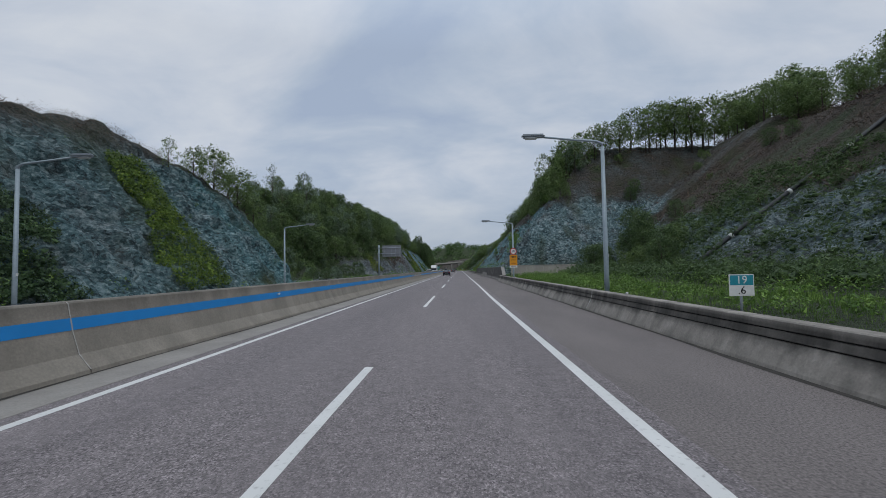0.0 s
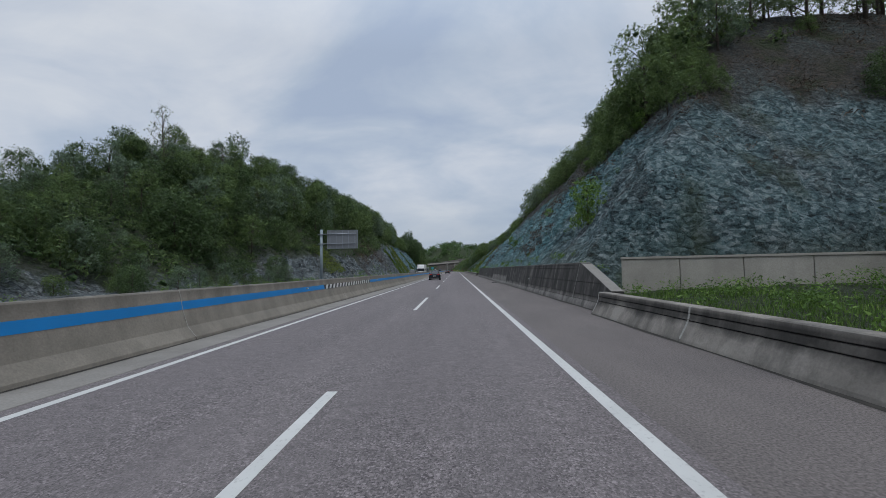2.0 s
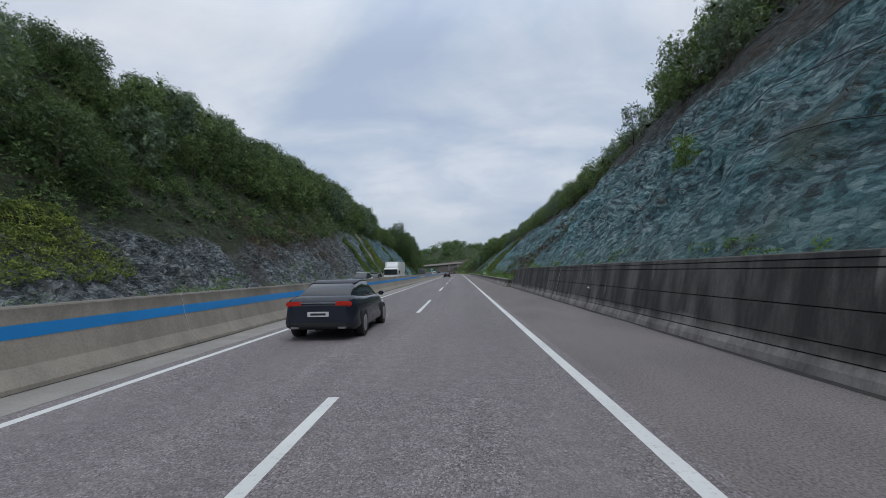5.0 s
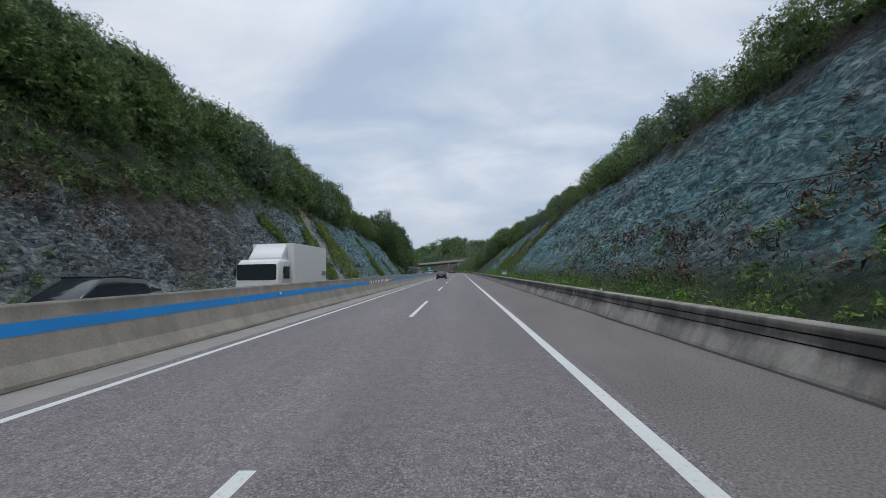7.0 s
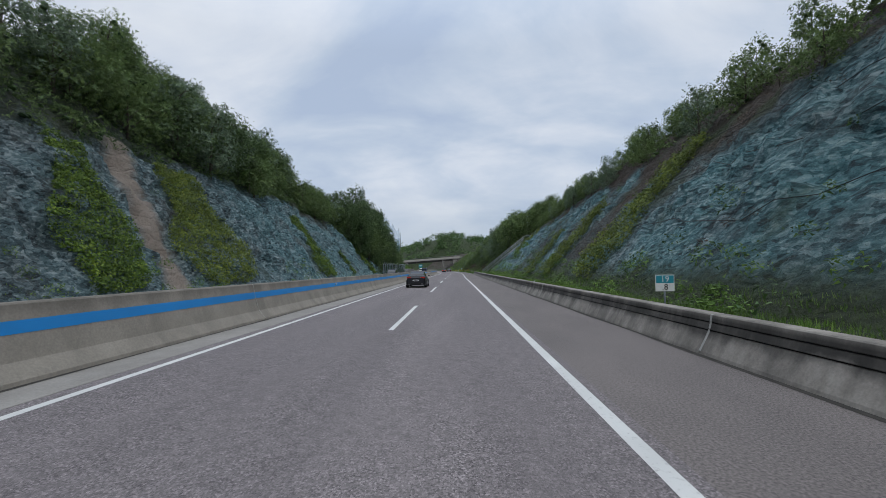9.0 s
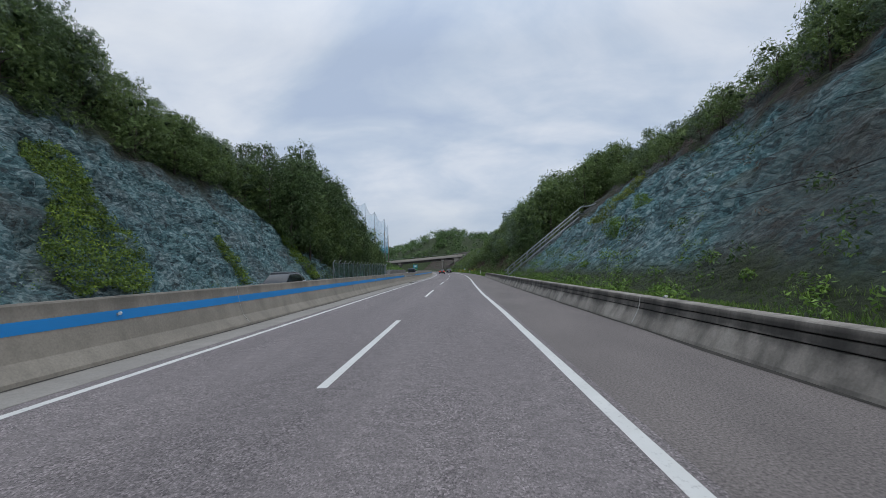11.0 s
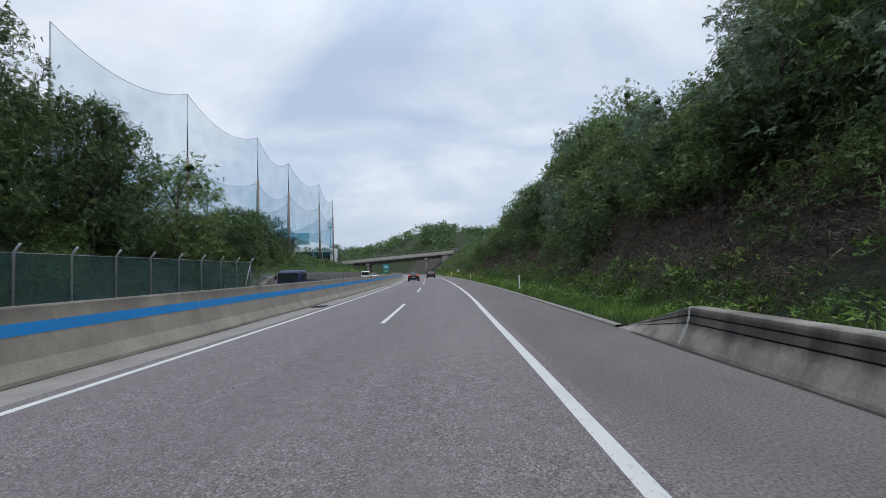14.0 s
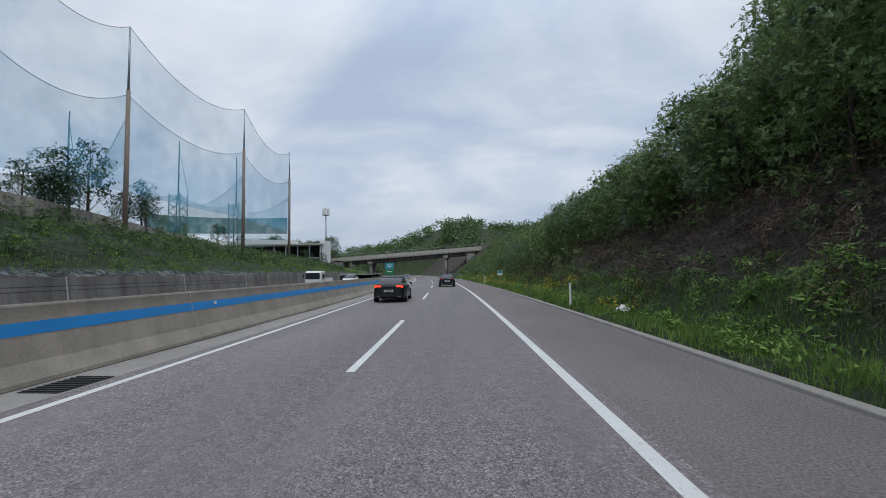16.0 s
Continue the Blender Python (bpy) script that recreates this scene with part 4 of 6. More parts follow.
KINDS = {
    "broad": make_tree("broadleaf_tree", 8.0, 3.2, 0.14, 40, 62, 0.47, TREE_A, 1, "leafy green broadleaf tree on the slope", 0.0, 0.38),
    "dark": make_tree("broadleaf_tree", 9.0, 3.6, 0.12, 44, 62, 0.50, TREE_B, 2, "dense dark green broadleaf tree on the slope", 0.0, 0.38),
    "slender": make_tree("slender_tree", 8.0, 2.4, 0.26, 30, 50, 0.42, TREE_A, 3, "slender tree with a bare lower trunk on the crest", 0.2, 0.40),
    "bushy": make_tree("bushy_tree", 4.5, 2.6, 0.05, 32, 54, 0.38, TREE_A, 4, "low bushy green tree on the hillside", 0.0, 0.36),
    "fresh": make_tree("bushy_tree", 4.2, 2.0, 0.08, 28, 62, 0.34, TREE_C, 5, "bright fresh green bush on the slope", 0.0, 0.36),
    "grey": make_tree("acacia_tree", 6.5, 2.3, 0.15, 28, 56, 0.40, TREE_G, 6, "grey-green blossoming tree among darker ones", 0.1, 0.38),
    "tall": make_tree("broadleaf_tree", 13.5, 4.2, 0.10, 70, 62, 0.50, TREE_B, 12, "tall dark green broadleaf tree behind the mesh fence", 0.0, 0.30),
    "thin": make_tree("thin_tree", 6.0, 1.8, 0.30, 16, 12, 0.34, TREE_G, 7, "thin half-bare tree with few leaves on the crest", 0.15, 0.30, True),
    "airy": make_tree("slender_tree", 8.0, 2.6, 0.24, 26, 42, 0.38, TREE_A, 9, "open airy young tree on the rock crest", 0.1, 0.32),
    "pine": make_tree("pine_tree", 5.5, 1.7, 0.35, 18, 60, 0.22, PINE, 8, "small dark pine beside the driving range", 0.1, 0.42),
}
HEIGHT = {"broad": 8.7, "dark": 9.8, "slender": 8.5, "bushy": 5.0, "fresh": 4.7, "grey": 7.0, "thin": 6.6, "airy": 8.5, "pine": 5.8, "tall": 14.6}
used = set()


def plant(kind, x, y, z, scale, turn, group=""):
    m = pose(x, y, z, 0, 0, turn) @ Matrix.Diagonal((scale, scale, scale * random.uniform(0.9, 1.15), 1))
    proto = KINDS[kind]
    if kind in used:
        ob = copy_thing(proto, m)
    else:
        used.add(kind)
        proto.matrix_basis, ob = m, proto
    return ob


random.seed(11)


def wood(side, n, y0, y1, o0, o1, kinds, s0, s1, rule=None):
    """Scatter trees over a stretch of one slope."""
    for _ in range(n):
        y, o = random.uniform(y0, y1), random.uniform(o0, o1)
        z = float((ground_left if side < 0 else ground_right)(o, y))
        if rule and not rule(o, y, z):
            continue
        plant(random.choice(kinds), float(bend(y)) + side * o, y, z - 0.15, random.uniform(s0, s1), random.uniform(0, 360))


def wood_to(side, n, y0, y1, o0, o1, kinds, steep, least=0.35, most=1.7):
    """Scatter trees whose tops end along one slanting line, as wind and cutting leave them; steep is its (y, rise) table."""
    for _ in range(n):
        y, o = random.uniform(y0, y1), random.uniform(o0, o1)
        z = float((ground_left if side < 0 else ground_right)(o, y))
        rise = float(np.interp(y, [p[0] for p in steep], [p[1] for p in steep]))
        kind = random.choice(kinds)
        scale = (1.7 + rise * (o + side * float(bend(y)) - side * 1.8) - z) * random.uniform(0.80, 1.04) / HEIGHT[kind]
        if scale > -0.6:
            plant(kind, float(bend(y)) + side * o, y, z - 0.15, min(most, max(least, scale)), random.uniform(0, 360))


LEFT_RISE = [(60, 0.12), (74, 0.23), (82, 0.29), (90, 0.36), (100, 0.46), (112, 0.53), (128, 0.62), (150, 0.71), (185, 0.77), (240, 0.79), (268, 0.75), (277, 0.66), (284, 0.62), (291, 0.63), (300, 0.68), (310, 0.75), (319, 0.82), (324, 0.60), (334, 0.54), (340, 0.32)]
RIGHT_RISE = [(70, 1.2), (90, 1.18), (98, 1.06), (115, 1.04), (132, 1.12), (145, 0.86), (183, 0.84), (200, 0.83), (225, 0.79), (257, 0.76), (270, 0.67), (288, 0.66), (293, 1.02), (314, 1.0), (324, 0.79), (340, 0.82), (348, 1.08), (366, 1.08), (374, 0.88), (390, 0.86), (420, 0.88), (470, 0.8)]
# left: wooded hill past the first rock, bushes along the tops, tall wood at the end of the cutting
wood_to(-1, 120, 66, 150, 28, 50, ["dark", "broad", "dark", "broad", "slender", "grey"], LEFT_RISE)
wood(-1, 60, 92, 150, 22, 40, ["bushy", "bushy", "dark"], 0.6, 0.95, lambda o, y, z: z > float(np.interp(y, LY, L_ROCK)) + 0.5)
wood(-1, 3, 85, 120, 40, 50, ["thin"], 1.0, 1.2, lambda o, y, z: z > 10)
for x, y, s in ((-26.2, 42.5, 0.6), (-26.0, 46.0, 0.66), (-25.6, 48.4, 0.62), (-25.8, 51.0, 0.68), (-26.2, 53.5, 0.8), (-26.0, 55.5, 0.75), (-26.5, 39.0, 0.3), (-25.0, 35.0, 0.22)):
    plant(random.choice(["broad", "slender"]) if s > 0.5 else "airy", x, y, float(ground_left(-x, y)) - 0.2, 1.15 * s, random.uniform(0, 360))
wood_to(-1, 165, 148, 294, 27.5, 36, ["broad", "dark", "bushy", "grey", "bushy", "dark", "bushy"], LEFT_RISE)
wood(-1, 3, 190, 292, 33, 40, ["thin"], 0.9, 1.1, lambda o, y, z: z > 15)
wood_to(-1, 82, 291, 336, 20.5, 30, ["tall", "tall", "broad", "tall", "slender", "airy"], LEFT_RISE, 0.35, 1.35)
wood(-1, 14, 296, 334, 18.6, 23, ["bushy", "dark", "bushy"], 0.6, 1.0)
wood(-1, 42, 338, 366, 19.0, 25, ["bushy", "bushy", "grey", "dark"], 0.42, 0.75)
plant("broad", float(bend(340.5)) - 20.4, 340.5, float(ground_left(20.4, 340.5)) - 0.2, 1.42, 40)
plant("slender", float(bend(337)) - 22.0, 337.0, float(ground_left(22.0, 337.0)) - 0.2, 1.0, 140)
for y, kind, size in ((376.0, "airy", 0.72), (378.5, "pine", 1.0), (381.5, "pine", 1.1), (384.5, "airy", 0.7), (387.5, "pine", 0.85), (390.5, "airy", 0.66), (394.0, "airy", 0.6), (401.0, "pine", 0.6)):
    plant(kind, float(bend(y)) - 25.9, y, float(ground_left(25.9, y)) - 0.1, size, random.uniform(0, 360))
for k in range(9):
    plant(random.choice(["dark", "broad"]), -84.0 + 4.2 * k, random.uniform(500, 512), 6.5, random.uniform(1.0, 1.3), random.uniform(0, 360))
wood(-1, 12, 356, 368, 21.0, 24.4, ["bushy", "dark", "bushy"], 0.6, 0.85)
wood(-1, 10, 366, 388, 24.0, 27.5, ["pine", "pine", "bushy", "pine"], 0.55, 0.8)
wood(-1, 5, 446, 462, 27, 33, ["bushy", "pine"], 0.6, 0.9)
# right: line of trees on the first crest, scrub on the netted slope's edge, wood beyond the stairs
for k in range(34):
    t = k / 33.0
    o = 18.5 + 46 * t + random.uniform(-0.8, 0.8)
    y = 73.5 + 3.0 * t + random.uniform(-1, 4.0)
    z, kind = float(ground_right(o, y)), random.choice(["slender", "airy", "slender"])
    top = float(np.interp(o, [18, 21, 31, 42, 47, 53, 65], [26.8, 29.2, 34.0, 36.8, 38.6, 40.2, 44.5]))
    plant(kind, o, y, z - 0.2, (top - z) * random.uniform(0.8, 1.0) / HEIGHT[kind], random.uniform(0, 360))
for k in range(16):
    y, o = random.uniform(59, 76), random.uniform(46.0, 49)
    plant(random.choice(["slender", "airy"]), o, y, float(ground_right(o, y)) - 0.2, random.uniform(0.8, 1.0), random.uniform(0, 360))
for k in range(34):
    t = k / 33.0
    y, o = 18 + 42 * t + random.uniform(-2, 2), 38 + 11 * t + random.uniform(-1.0, 5.0)
    plant(random.choice(["slender", "broad", "airy"]), o, y, float(ground_right(o, y)) - 0.2, random.uniform(0.75, 1.0), random.uniform(0, 360))
wood(1, 16, 20, 76, 26, 44, ["bushy", "dark"], 0.25, 0.4, lambda o, y, z: z > 7)
wood(1, 24, 37, 57, 17.5, 24, ["bushy", "bushy", "dark"], 0.45, 0.7)
wood(1, 60, 67, 90, 13.5, 20, ["bushy", "fresh", "bushy", "bushy", "airy"], 0.4, 0.75, lambda o, y, z: z > 10.0 + 0.10 * (y - 67) and not (73 < y < 78 and o < 16.5))
wood_to(1, 85, 70, 150, 17.5, 25, ["bushy", "grey", "bushy", "airy", "broad"], RIGHT_RISE)
wood_to(1, 110, 148, 288, 18.5, 24, ["bushy", "bushy", "airy", "bushy", "grey"], RIGHT_RISE)
wood_to(1, 125, 293, 385, 12.0, 19, ["broad", "airy", "broad", "slender", "grey", "dark"], RIGHT_RISE)
wood_to(1, 16, 346, 374, 17, 25, ["dark", "broad", "dark"], RIGHT_RISE)
wood_to(1, 16, 291, 301, 18, 27, ["broad", "airy", "broad", "slender"], [(291, 0.86), (301, 0.89)])
wood_to(1, 85, 385, 496, 9.5, 20, ["bushy", "bushy", "grey", "bushy"], RIGHT_RISE)
for o, y, kind, size in ((17.5, 322.0, "slender", 1.3), (18.6, 325.0, "grey", 1.45), (16.6, 314.0, "slender", 1.2), (16.2, 307.0, "airy", 1.15), (17.4, 352.0, "grey", 1.65), (18.4, 300.0, "slender", 1.2)):
    plant(kind, float(bend(y)) + o, y, float(ground_right(o, y)) - 0.2, size, random.uniform(0, 360))
wood(1, 24, 290, 350, 10.5, 15, ["bushy", "bushy", "dark"], 0.4, 0.7)
wood(1, 10, 292, 304, 24, 32, ["bushy", "broad", "bushy"], 0.5, 0.75)
for o, y, s in ((10.6, 104.5, 0.5), (9.0, 83.5, 0.22), (13.0, 92.0, 0.5), (11.8, 119.0, 0.6), (12.2, 260.0, 0.7), (13.6, 259.0, 0.6), (10.8, 213.0, 0.4), (10.5, 224.0, 0.45)):
    plant("fresh", o, y, float(ground_right(o, y)) - 0.3, s, random.uniform(0, 360))
plant("fresh", 10.4, 68.2, float(ground_right(10.4, 68.2)) - 0.5, 1.2, 40)
wood(-1, 42, 60, 95, 19.5, 34, ["dark", "grey", "bushy", "grey"], 0.28, 0.5)


def carpet(name, side, n, y0, y1, o0, o1, keep, per, radius, size, material, label, seed, flat=0.75, aspect=0.5, category="undergrowth"):
    """Low leafy growth laid over a slope as one mass; keep(o, y, z) gives how likely it grows at a place."""
    gen = np.random.default_rng(seed)
    o, y = gen.uniform(o0, o1, n), gen.uniform(y0, y1, n)
    z = (ground_left if side < 0 else ground_right)(o, y)
    ok = gen.random(n) < keep(o, y, z)
    cards, cores = [], []
    for oo, yy, zz in zip(o[ok], y[ok], z[ok]):
        r = radius * gen.uniform(0.6, 1.4)
        c = (float(bend(yy)) + side * oo, yy, zz + 0.35 * r)
        cards.append(puff(c, r, int(per * gen.uniform(0.6, 1.4)), size, gen, flat, aspect, 0.5))
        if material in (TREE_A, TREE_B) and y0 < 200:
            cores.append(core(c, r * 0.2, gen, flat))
    ob = new(name, leafy(name, cards, cores, material))
    return tagged(ob, label, category, kind="stuff")


def rock_l(y):
    return np.interp(y, LY, L_ROCK)


def top_r(y):
    return np.interp(y, RY, R_CREST)


carpet("undergrowth", -1, 750, 56, 150, 20, 50, lambda o, y, z: np.clip(0.25 + (z - rock_l(y)) * 0.3, 0, 1), 56, 1.3, 0.44, TREE_A, "mid green undergrowth covering the wooded hill", 21)
carpet("undergrowth", -1, 1700, 56, 150, 20, 50, lambda o, y, z: np.clip(0.15 + (z - rock_l(y)) * 0.3, 0, 1), 56, 1.3, 0.44, TREE_B, "dark green undergrowth covering the wooded hill", 22)
carpet("undergrowth", -1, 1400, 150, 302, 21, 34, lambda o, y, z: np.clip((z - rock_l(y) + 0.6) * 0.8, 0, 1), 34, 1.0, 0.50, TREE_A, "mid green scrub above the rock face", 23)
carpet("undergrowth", -1, 1200, 150, 302, 21, 34, lambda o, y, z: np.clip((z - rock_l(y) + 0.6) * 0.8, 0, 1), 34, 1.0, 0.50, TREE_B, "dark green scrub above the rock face", 24)
carpet("undergrowth", -1, 1700, 296, 450, 17.6, 34, lambda o, y, z: np.where(y < 350, 0.9, 0.85 * (o < 25.0) * (o > 18.5)), 36, 0.8, 0.42, TREE_B, "dark green undergrowth on the bank", 25)
carpet("undergrowth", -1, 900, 340, 470, 16.9, 26, lambda o, y, z: 0.9 + 0 * o, 71, 0.45, 0.14, GRASS, "green weeds and grass on the bank", 26)
carpet("roadside_weeds", -1, 420, 5, 300, 17.8, 20.5, lambda o, y, z: np.clip(lump(o, y, 0.22, 5.0) * 1.5 + 0.35, 0, 1), 68, 0.55, 0.14, GRASS, "green weeds along the foot of the rock", 27)
carpet("crest_grass", -1, 700, 0, 52, 23, 31, lambda o, y, z: np.where(z > np.interp(y, LY, L_CREST) - 1.0, 1.0, 0.04), 44, 0.45, 0.19, DRYTWIG, "dry grass tufts along the rock crest", 28, 1.0, 0.12, "grass")
carpet("undergrowth", 1, 1500, 60, 292, 14, 27, lambda o, y, z: np.clip((z - top_r(y) + 4.0) * 0.4, 0, 0.95), 34, 0.95, 0.46, TREE_A, "mid green scrub along the crest of the netted slope", 31)
carpet("undergrowth", 1, 800, 60, 292, 9.5, 28, lambda o, y, z: np.clip((z - top_r(y) + 5.5) * 0.2 + 0.06, 0, 0.7), 51, 0.8, 0.19, DRYTWIG, "brown dry scrub above the netting", 32, 0.8, 0.25)
carpet("undergrowth", 1, 2300, 290, 480, 9.3, 25, lambda o, y, z: 0.16 + 0.78 * smooth_step(3.2, 5.8, z + 2.5 * (y < 318) + 2.6 * smooth_step(375, 400, y)), 40, 0.95, 0.42, TREE_A, "mid green scrub covering the bank", 33)
carpet("undergrowth", 1, 1300, 290, 480, 9.3, 25, lambda o, y, z: 0.16 + 0.45 * smooth_step(3.2, 5.8, z + 2.5 * (y < 318) + 2.6 * smooth_step(375, 400, y)), 40, 0.9, 0.42, TREE_B, "dark green scrub covering the bank", 34)
carpet("dry_brush", 1, 210, 78, 98, 9.0, 19, lambda o, y, z: np.clip(0.75 + 0.6 * lump(o, y, 0.3, 5.0) - 0.05 * np.abs(y - 88 - 0.4 * (o - 9)), 0, 1), 40, 0.6, 0.26, DRYTWIG, "dark brown dry scrub hanging over the wall", 48, 0.8, 0.3)
carpet("dry_brush", 1, 220, 138, 176, 9.2, 12.0, lambda o, y, z: np.clip(0.6 + 0.8 * lump(o, y, 0.3, 7.0), 0, 1), 40, 0.5, 0.22, DRYTWIG, "brown dead scrub at the slope's foot", 49, 0.8, 0.3)
carpet("dry_brush", -1, 500, 148, 176, 20, 27, lambda o, y, z: np.clip(1.0 - 0.25 * np.abs(z - rock_l(y) - 0.5), 0, 1), 40, 0.8, 0.3, DRYTWIG, "brown dead scrub along the top of the rock", 50, 0.8, 0.3)
carpet("dry_brush", 1, 2200, 296, 400, 8.6, 14.5, lambda o, y, z: np.clip(1.3 - np.abs(z - 3.4) * 0.35, 0, 1), 57, 0.7, 0.23, DRYTWIG, "brown twiggy brush low on the bank", 35, 0.8, 0.14)
carpet("dry_brush", 1, 2600, 5, 84, 14, 58, lambda o, y, z: np.clip(0.5 + lump(o, y, 0.2, 2.0), 0, 1) * (z > 6.5), 30, 0.8, 0.34, DRYTWIG, "brown dry brush on the open slope", 36, 0.6, 0.2)
carpet("undergrowth", 1, 1500, 2, 50, 13, 34, lambda o, y, z: np.clip(0.72 + 0.8 * lump(o, y, 0.16, 3.0) - 0.05 * np.maximum(z - 4, 0), 0, 1) * (z < 11), 52, 0.85, 0.32, TREE_B, "dark green scrub on the lower open slope", 44)
carpet("bank_weeds", 1, 800, -5, 57.5, 7.6, 20, lambda o, y, z: np.where(o < 12, 0.8, 0.5), 90, 0.42, 0.10, LEAF_C, "green weeds between barrier and slope", 37)
carpet("bank_weeds", 1, 650, 146, 312, 7.5, 10.8, lambda o, y, z: np.clip(0.5 + 0.6 * lump(o, y, 0.5, 3.0), 0, 1), 74, 0.42, 0.12, LEAF_C, "green weeds along the verge", 38)
carpet("bank_weeds", 1, 320, 146, 312, 8.5, 12.5, lambda o, y, z: np.clip(0.3 + 0.6 * lump(o, y, 0.5, 7.0), 0, 1), 74, 0.6, 0.14, LEAF_A, "darker bushy weeds at the slope's foot", 39)
carpet("bank_weeds", 1, 1100, 312, 470, 7.0, 10.5, lambda o, y, z: np.where(o > 7.5, 0.85, 0.4), 68, 0.38, 0.13, LEAF_C, "green weeds on the verge beside the kerb", 40)
carpet("wall_top_weeds", 1, 200, 60, 143, 7.9, 8.6, lambda o, y, z: np.clip(0.4 + 0.7 * lump(o, y, 0.4, 2.0), 0, 1), 51, 0.25, 0.10, LEAF_C, "green weeds along the wall's top", 41)
carpet("yellow_flowers", 1, 260, 366, 440, 7.6, 9.6, lambda o, y, z: np.clip(0.3 + 0.8 * lump(o, y, 0.3, 1.0), 0, 1), 27, 0.55, 0.08, FLOWER, "yellow flowers among the verge weeds", 42, 0.6, 0.9, "flowers")
carpet("yellow_flowers", -1, 90, 384, 420, 17.5, 25, lambda o, y, z: np.clip(0.2 + 0.8 * lump(o, y, 0.3, 1.0), 0, 1), 23, 0.5, 0.08, FLOWER, "yellow flowers on the grassy bank", 43, 0.6, 0.9, "flowers")


carpet("slope_tufts", 1, 900, 62, 290, 9.8, 21, lambda o, y, z: np.clip(0.35 + 0.7 * lump(o, y, 0.25, 8.0), 0, 1) * (z > 2.2), 46, 0.32, 0.13, DRYTWIG, "dry brown tufts growing through the netting", 45, 0.8, 0.25)
carpet("slope_tufts", 1, 500, 62, 290, 9.8, 21, lambda o, y, z: np.clip(0.35 + 0.7 * lump(o, y, 0.25, 2.0), 0, 1) * (z > 2.2), 60, 0.36, 0.12, LEAF_A, "small green plants growing through the netting", 46, 0.8)
carpet("slope_tufts", -1, 420, 8, 300, 18.6, 27, lambda o, y, z: np.clip(0.2 + 0.7 * lump(o, y, 0.25, 2.0), 0, 1) * (z < rock_l(y)), 50, 0.30, 0.12, LEAF_A, "small green plants in the rock face", 47, 0.8)


def vines(name, side, bands, per_m2, size, material, label, seed):
    """Climbing leaves in hanging strips; bands are (y at the foot, y at the top, width, z low, z high)."""
    gen = np.random.default_rng(seed)
    cards = []
    for yb, yt, w, z0, z1 in bands:
        o = np.linspace(7, 40, 400)
        n = int(per_m2 * w * (z1 - z0) * 1.3)
        f = gen.random(n)
        half = 0.5 * w * (1 - 0.55 * f ** 2) * (1 + 0.25 * np.sin(9 * f + yb))
        y = yb + (yt - yb) * f + gen.uniform(-1, 1, n) * half
        zt = z0 + (z1 - z0) * f
        gz = ground_left if side < 0 else ground_right
        foot = np.interp(y, LY, L_FOOT) if side < 0 else np.interp(y, RY, R_FOOT)
        slope = np.interp(y, LY, L_SLOPE) if side < 0 else np.interp(y, RY, R_SLOPE)
        oo = foot + zt / slope
        z = gz(oo, y)
        z = z + rocky(oo, y, z, 1.0) * 0.6
        nn = np.stack([-side * 0.8 + 0 * z, 0 * z, 0.6 + 0 * z], 1)
        p = np.stack([bend(y) + side * oo, y, z], 1) + nn * gen.uniform(0.1, 0.65, n)[:, None]
        cards.append(leaf_cards(p, nn, size, gen, 0.7, 0.55))
    return tagged(new(name, tris_mesh(name, np.concatenate(cards), material)), label, "vines", kind="stuff")


vines("climbing_vines", -1, [(31.3, 32.0, 6.6, 0.3, 11), (211.5, 214.5, 6.0, 0.3, 10.5), (257, 260.5, 6.5, 0.3, 10.5), (293, 293, 4.0, 0.3, 8), (201, 199, 4.8, 0.3, 9.2), (273, 274, 2.0, 0.3, 5)], 170, 0.17, VINE, "bright green vines hanging on the rock face", 51)
# these vines take the darker leaves to paint in the weaker light here
vines("climbing_vines", -1, [(15.8, 15.5, 10, 0.3, 8.4)], 200, 0.18, LEAF_B, "vines over the foot of the rock, darkened for weak light", 54)
vines("climbing_vines", -1, [(225, 228, 11.0, 0.3, 11.5), (125, 126, 9, 1.0, 6)], 150, 0.16, VINE_Y, "yellowing vines hanging on the rock face", 52)
vines("climbing_vines", 1, [(212.5, 214.5, 4.2, 0.5, 9.5), (223.5, 225.0, 4.0, 0.5, 6.5), (233, 234, 2.4, 0.5, 5.0), (9, 10, 6, 1, 4), (268, 268, 3, 4, 8)], 150, 0.15, VINE_Y, "yellow-green vines on the netted slope", 53)


def blades(name, n, y0, y1, o0, o1, side, tall, material, label, seed):
    """Grass as thin upright blades."""
    gen = np.random.default_rng(seed)
    o, y = gen.uniform(o0, o1, n), gen.uniform(y0, y1, n)
    z = (ground_left if side < 0 else ground_right)(o, y) - 0.03
    h = tall * gen.uniform(0.4, 1.3, n) * (0.7 + 0.5 * lump(o, y, 0.6, 4.0))
    a = gen.uniform(0, 2 * math.pi, n)
    wx, wy, lean = 0.014 * np.cos(a), 0.014 * np.sin(a), gen.uniform(-0.35, 0.35, (n, 2)) * h[:, None]
    x = bend(y) + side * o
    base_l, base_r = np.stack([x - wx, y - wy, z], 1), np.stack([x + wx, y + wy, z], 1)
    top = np.stack([x + lean[:, 0], y + lean[:, 1], z + h], 1)
    return tagged(new(name, tris_mesh(name, np.stack([base_l, base_r, top], 1), material)), label, "grass", kind="stuff")


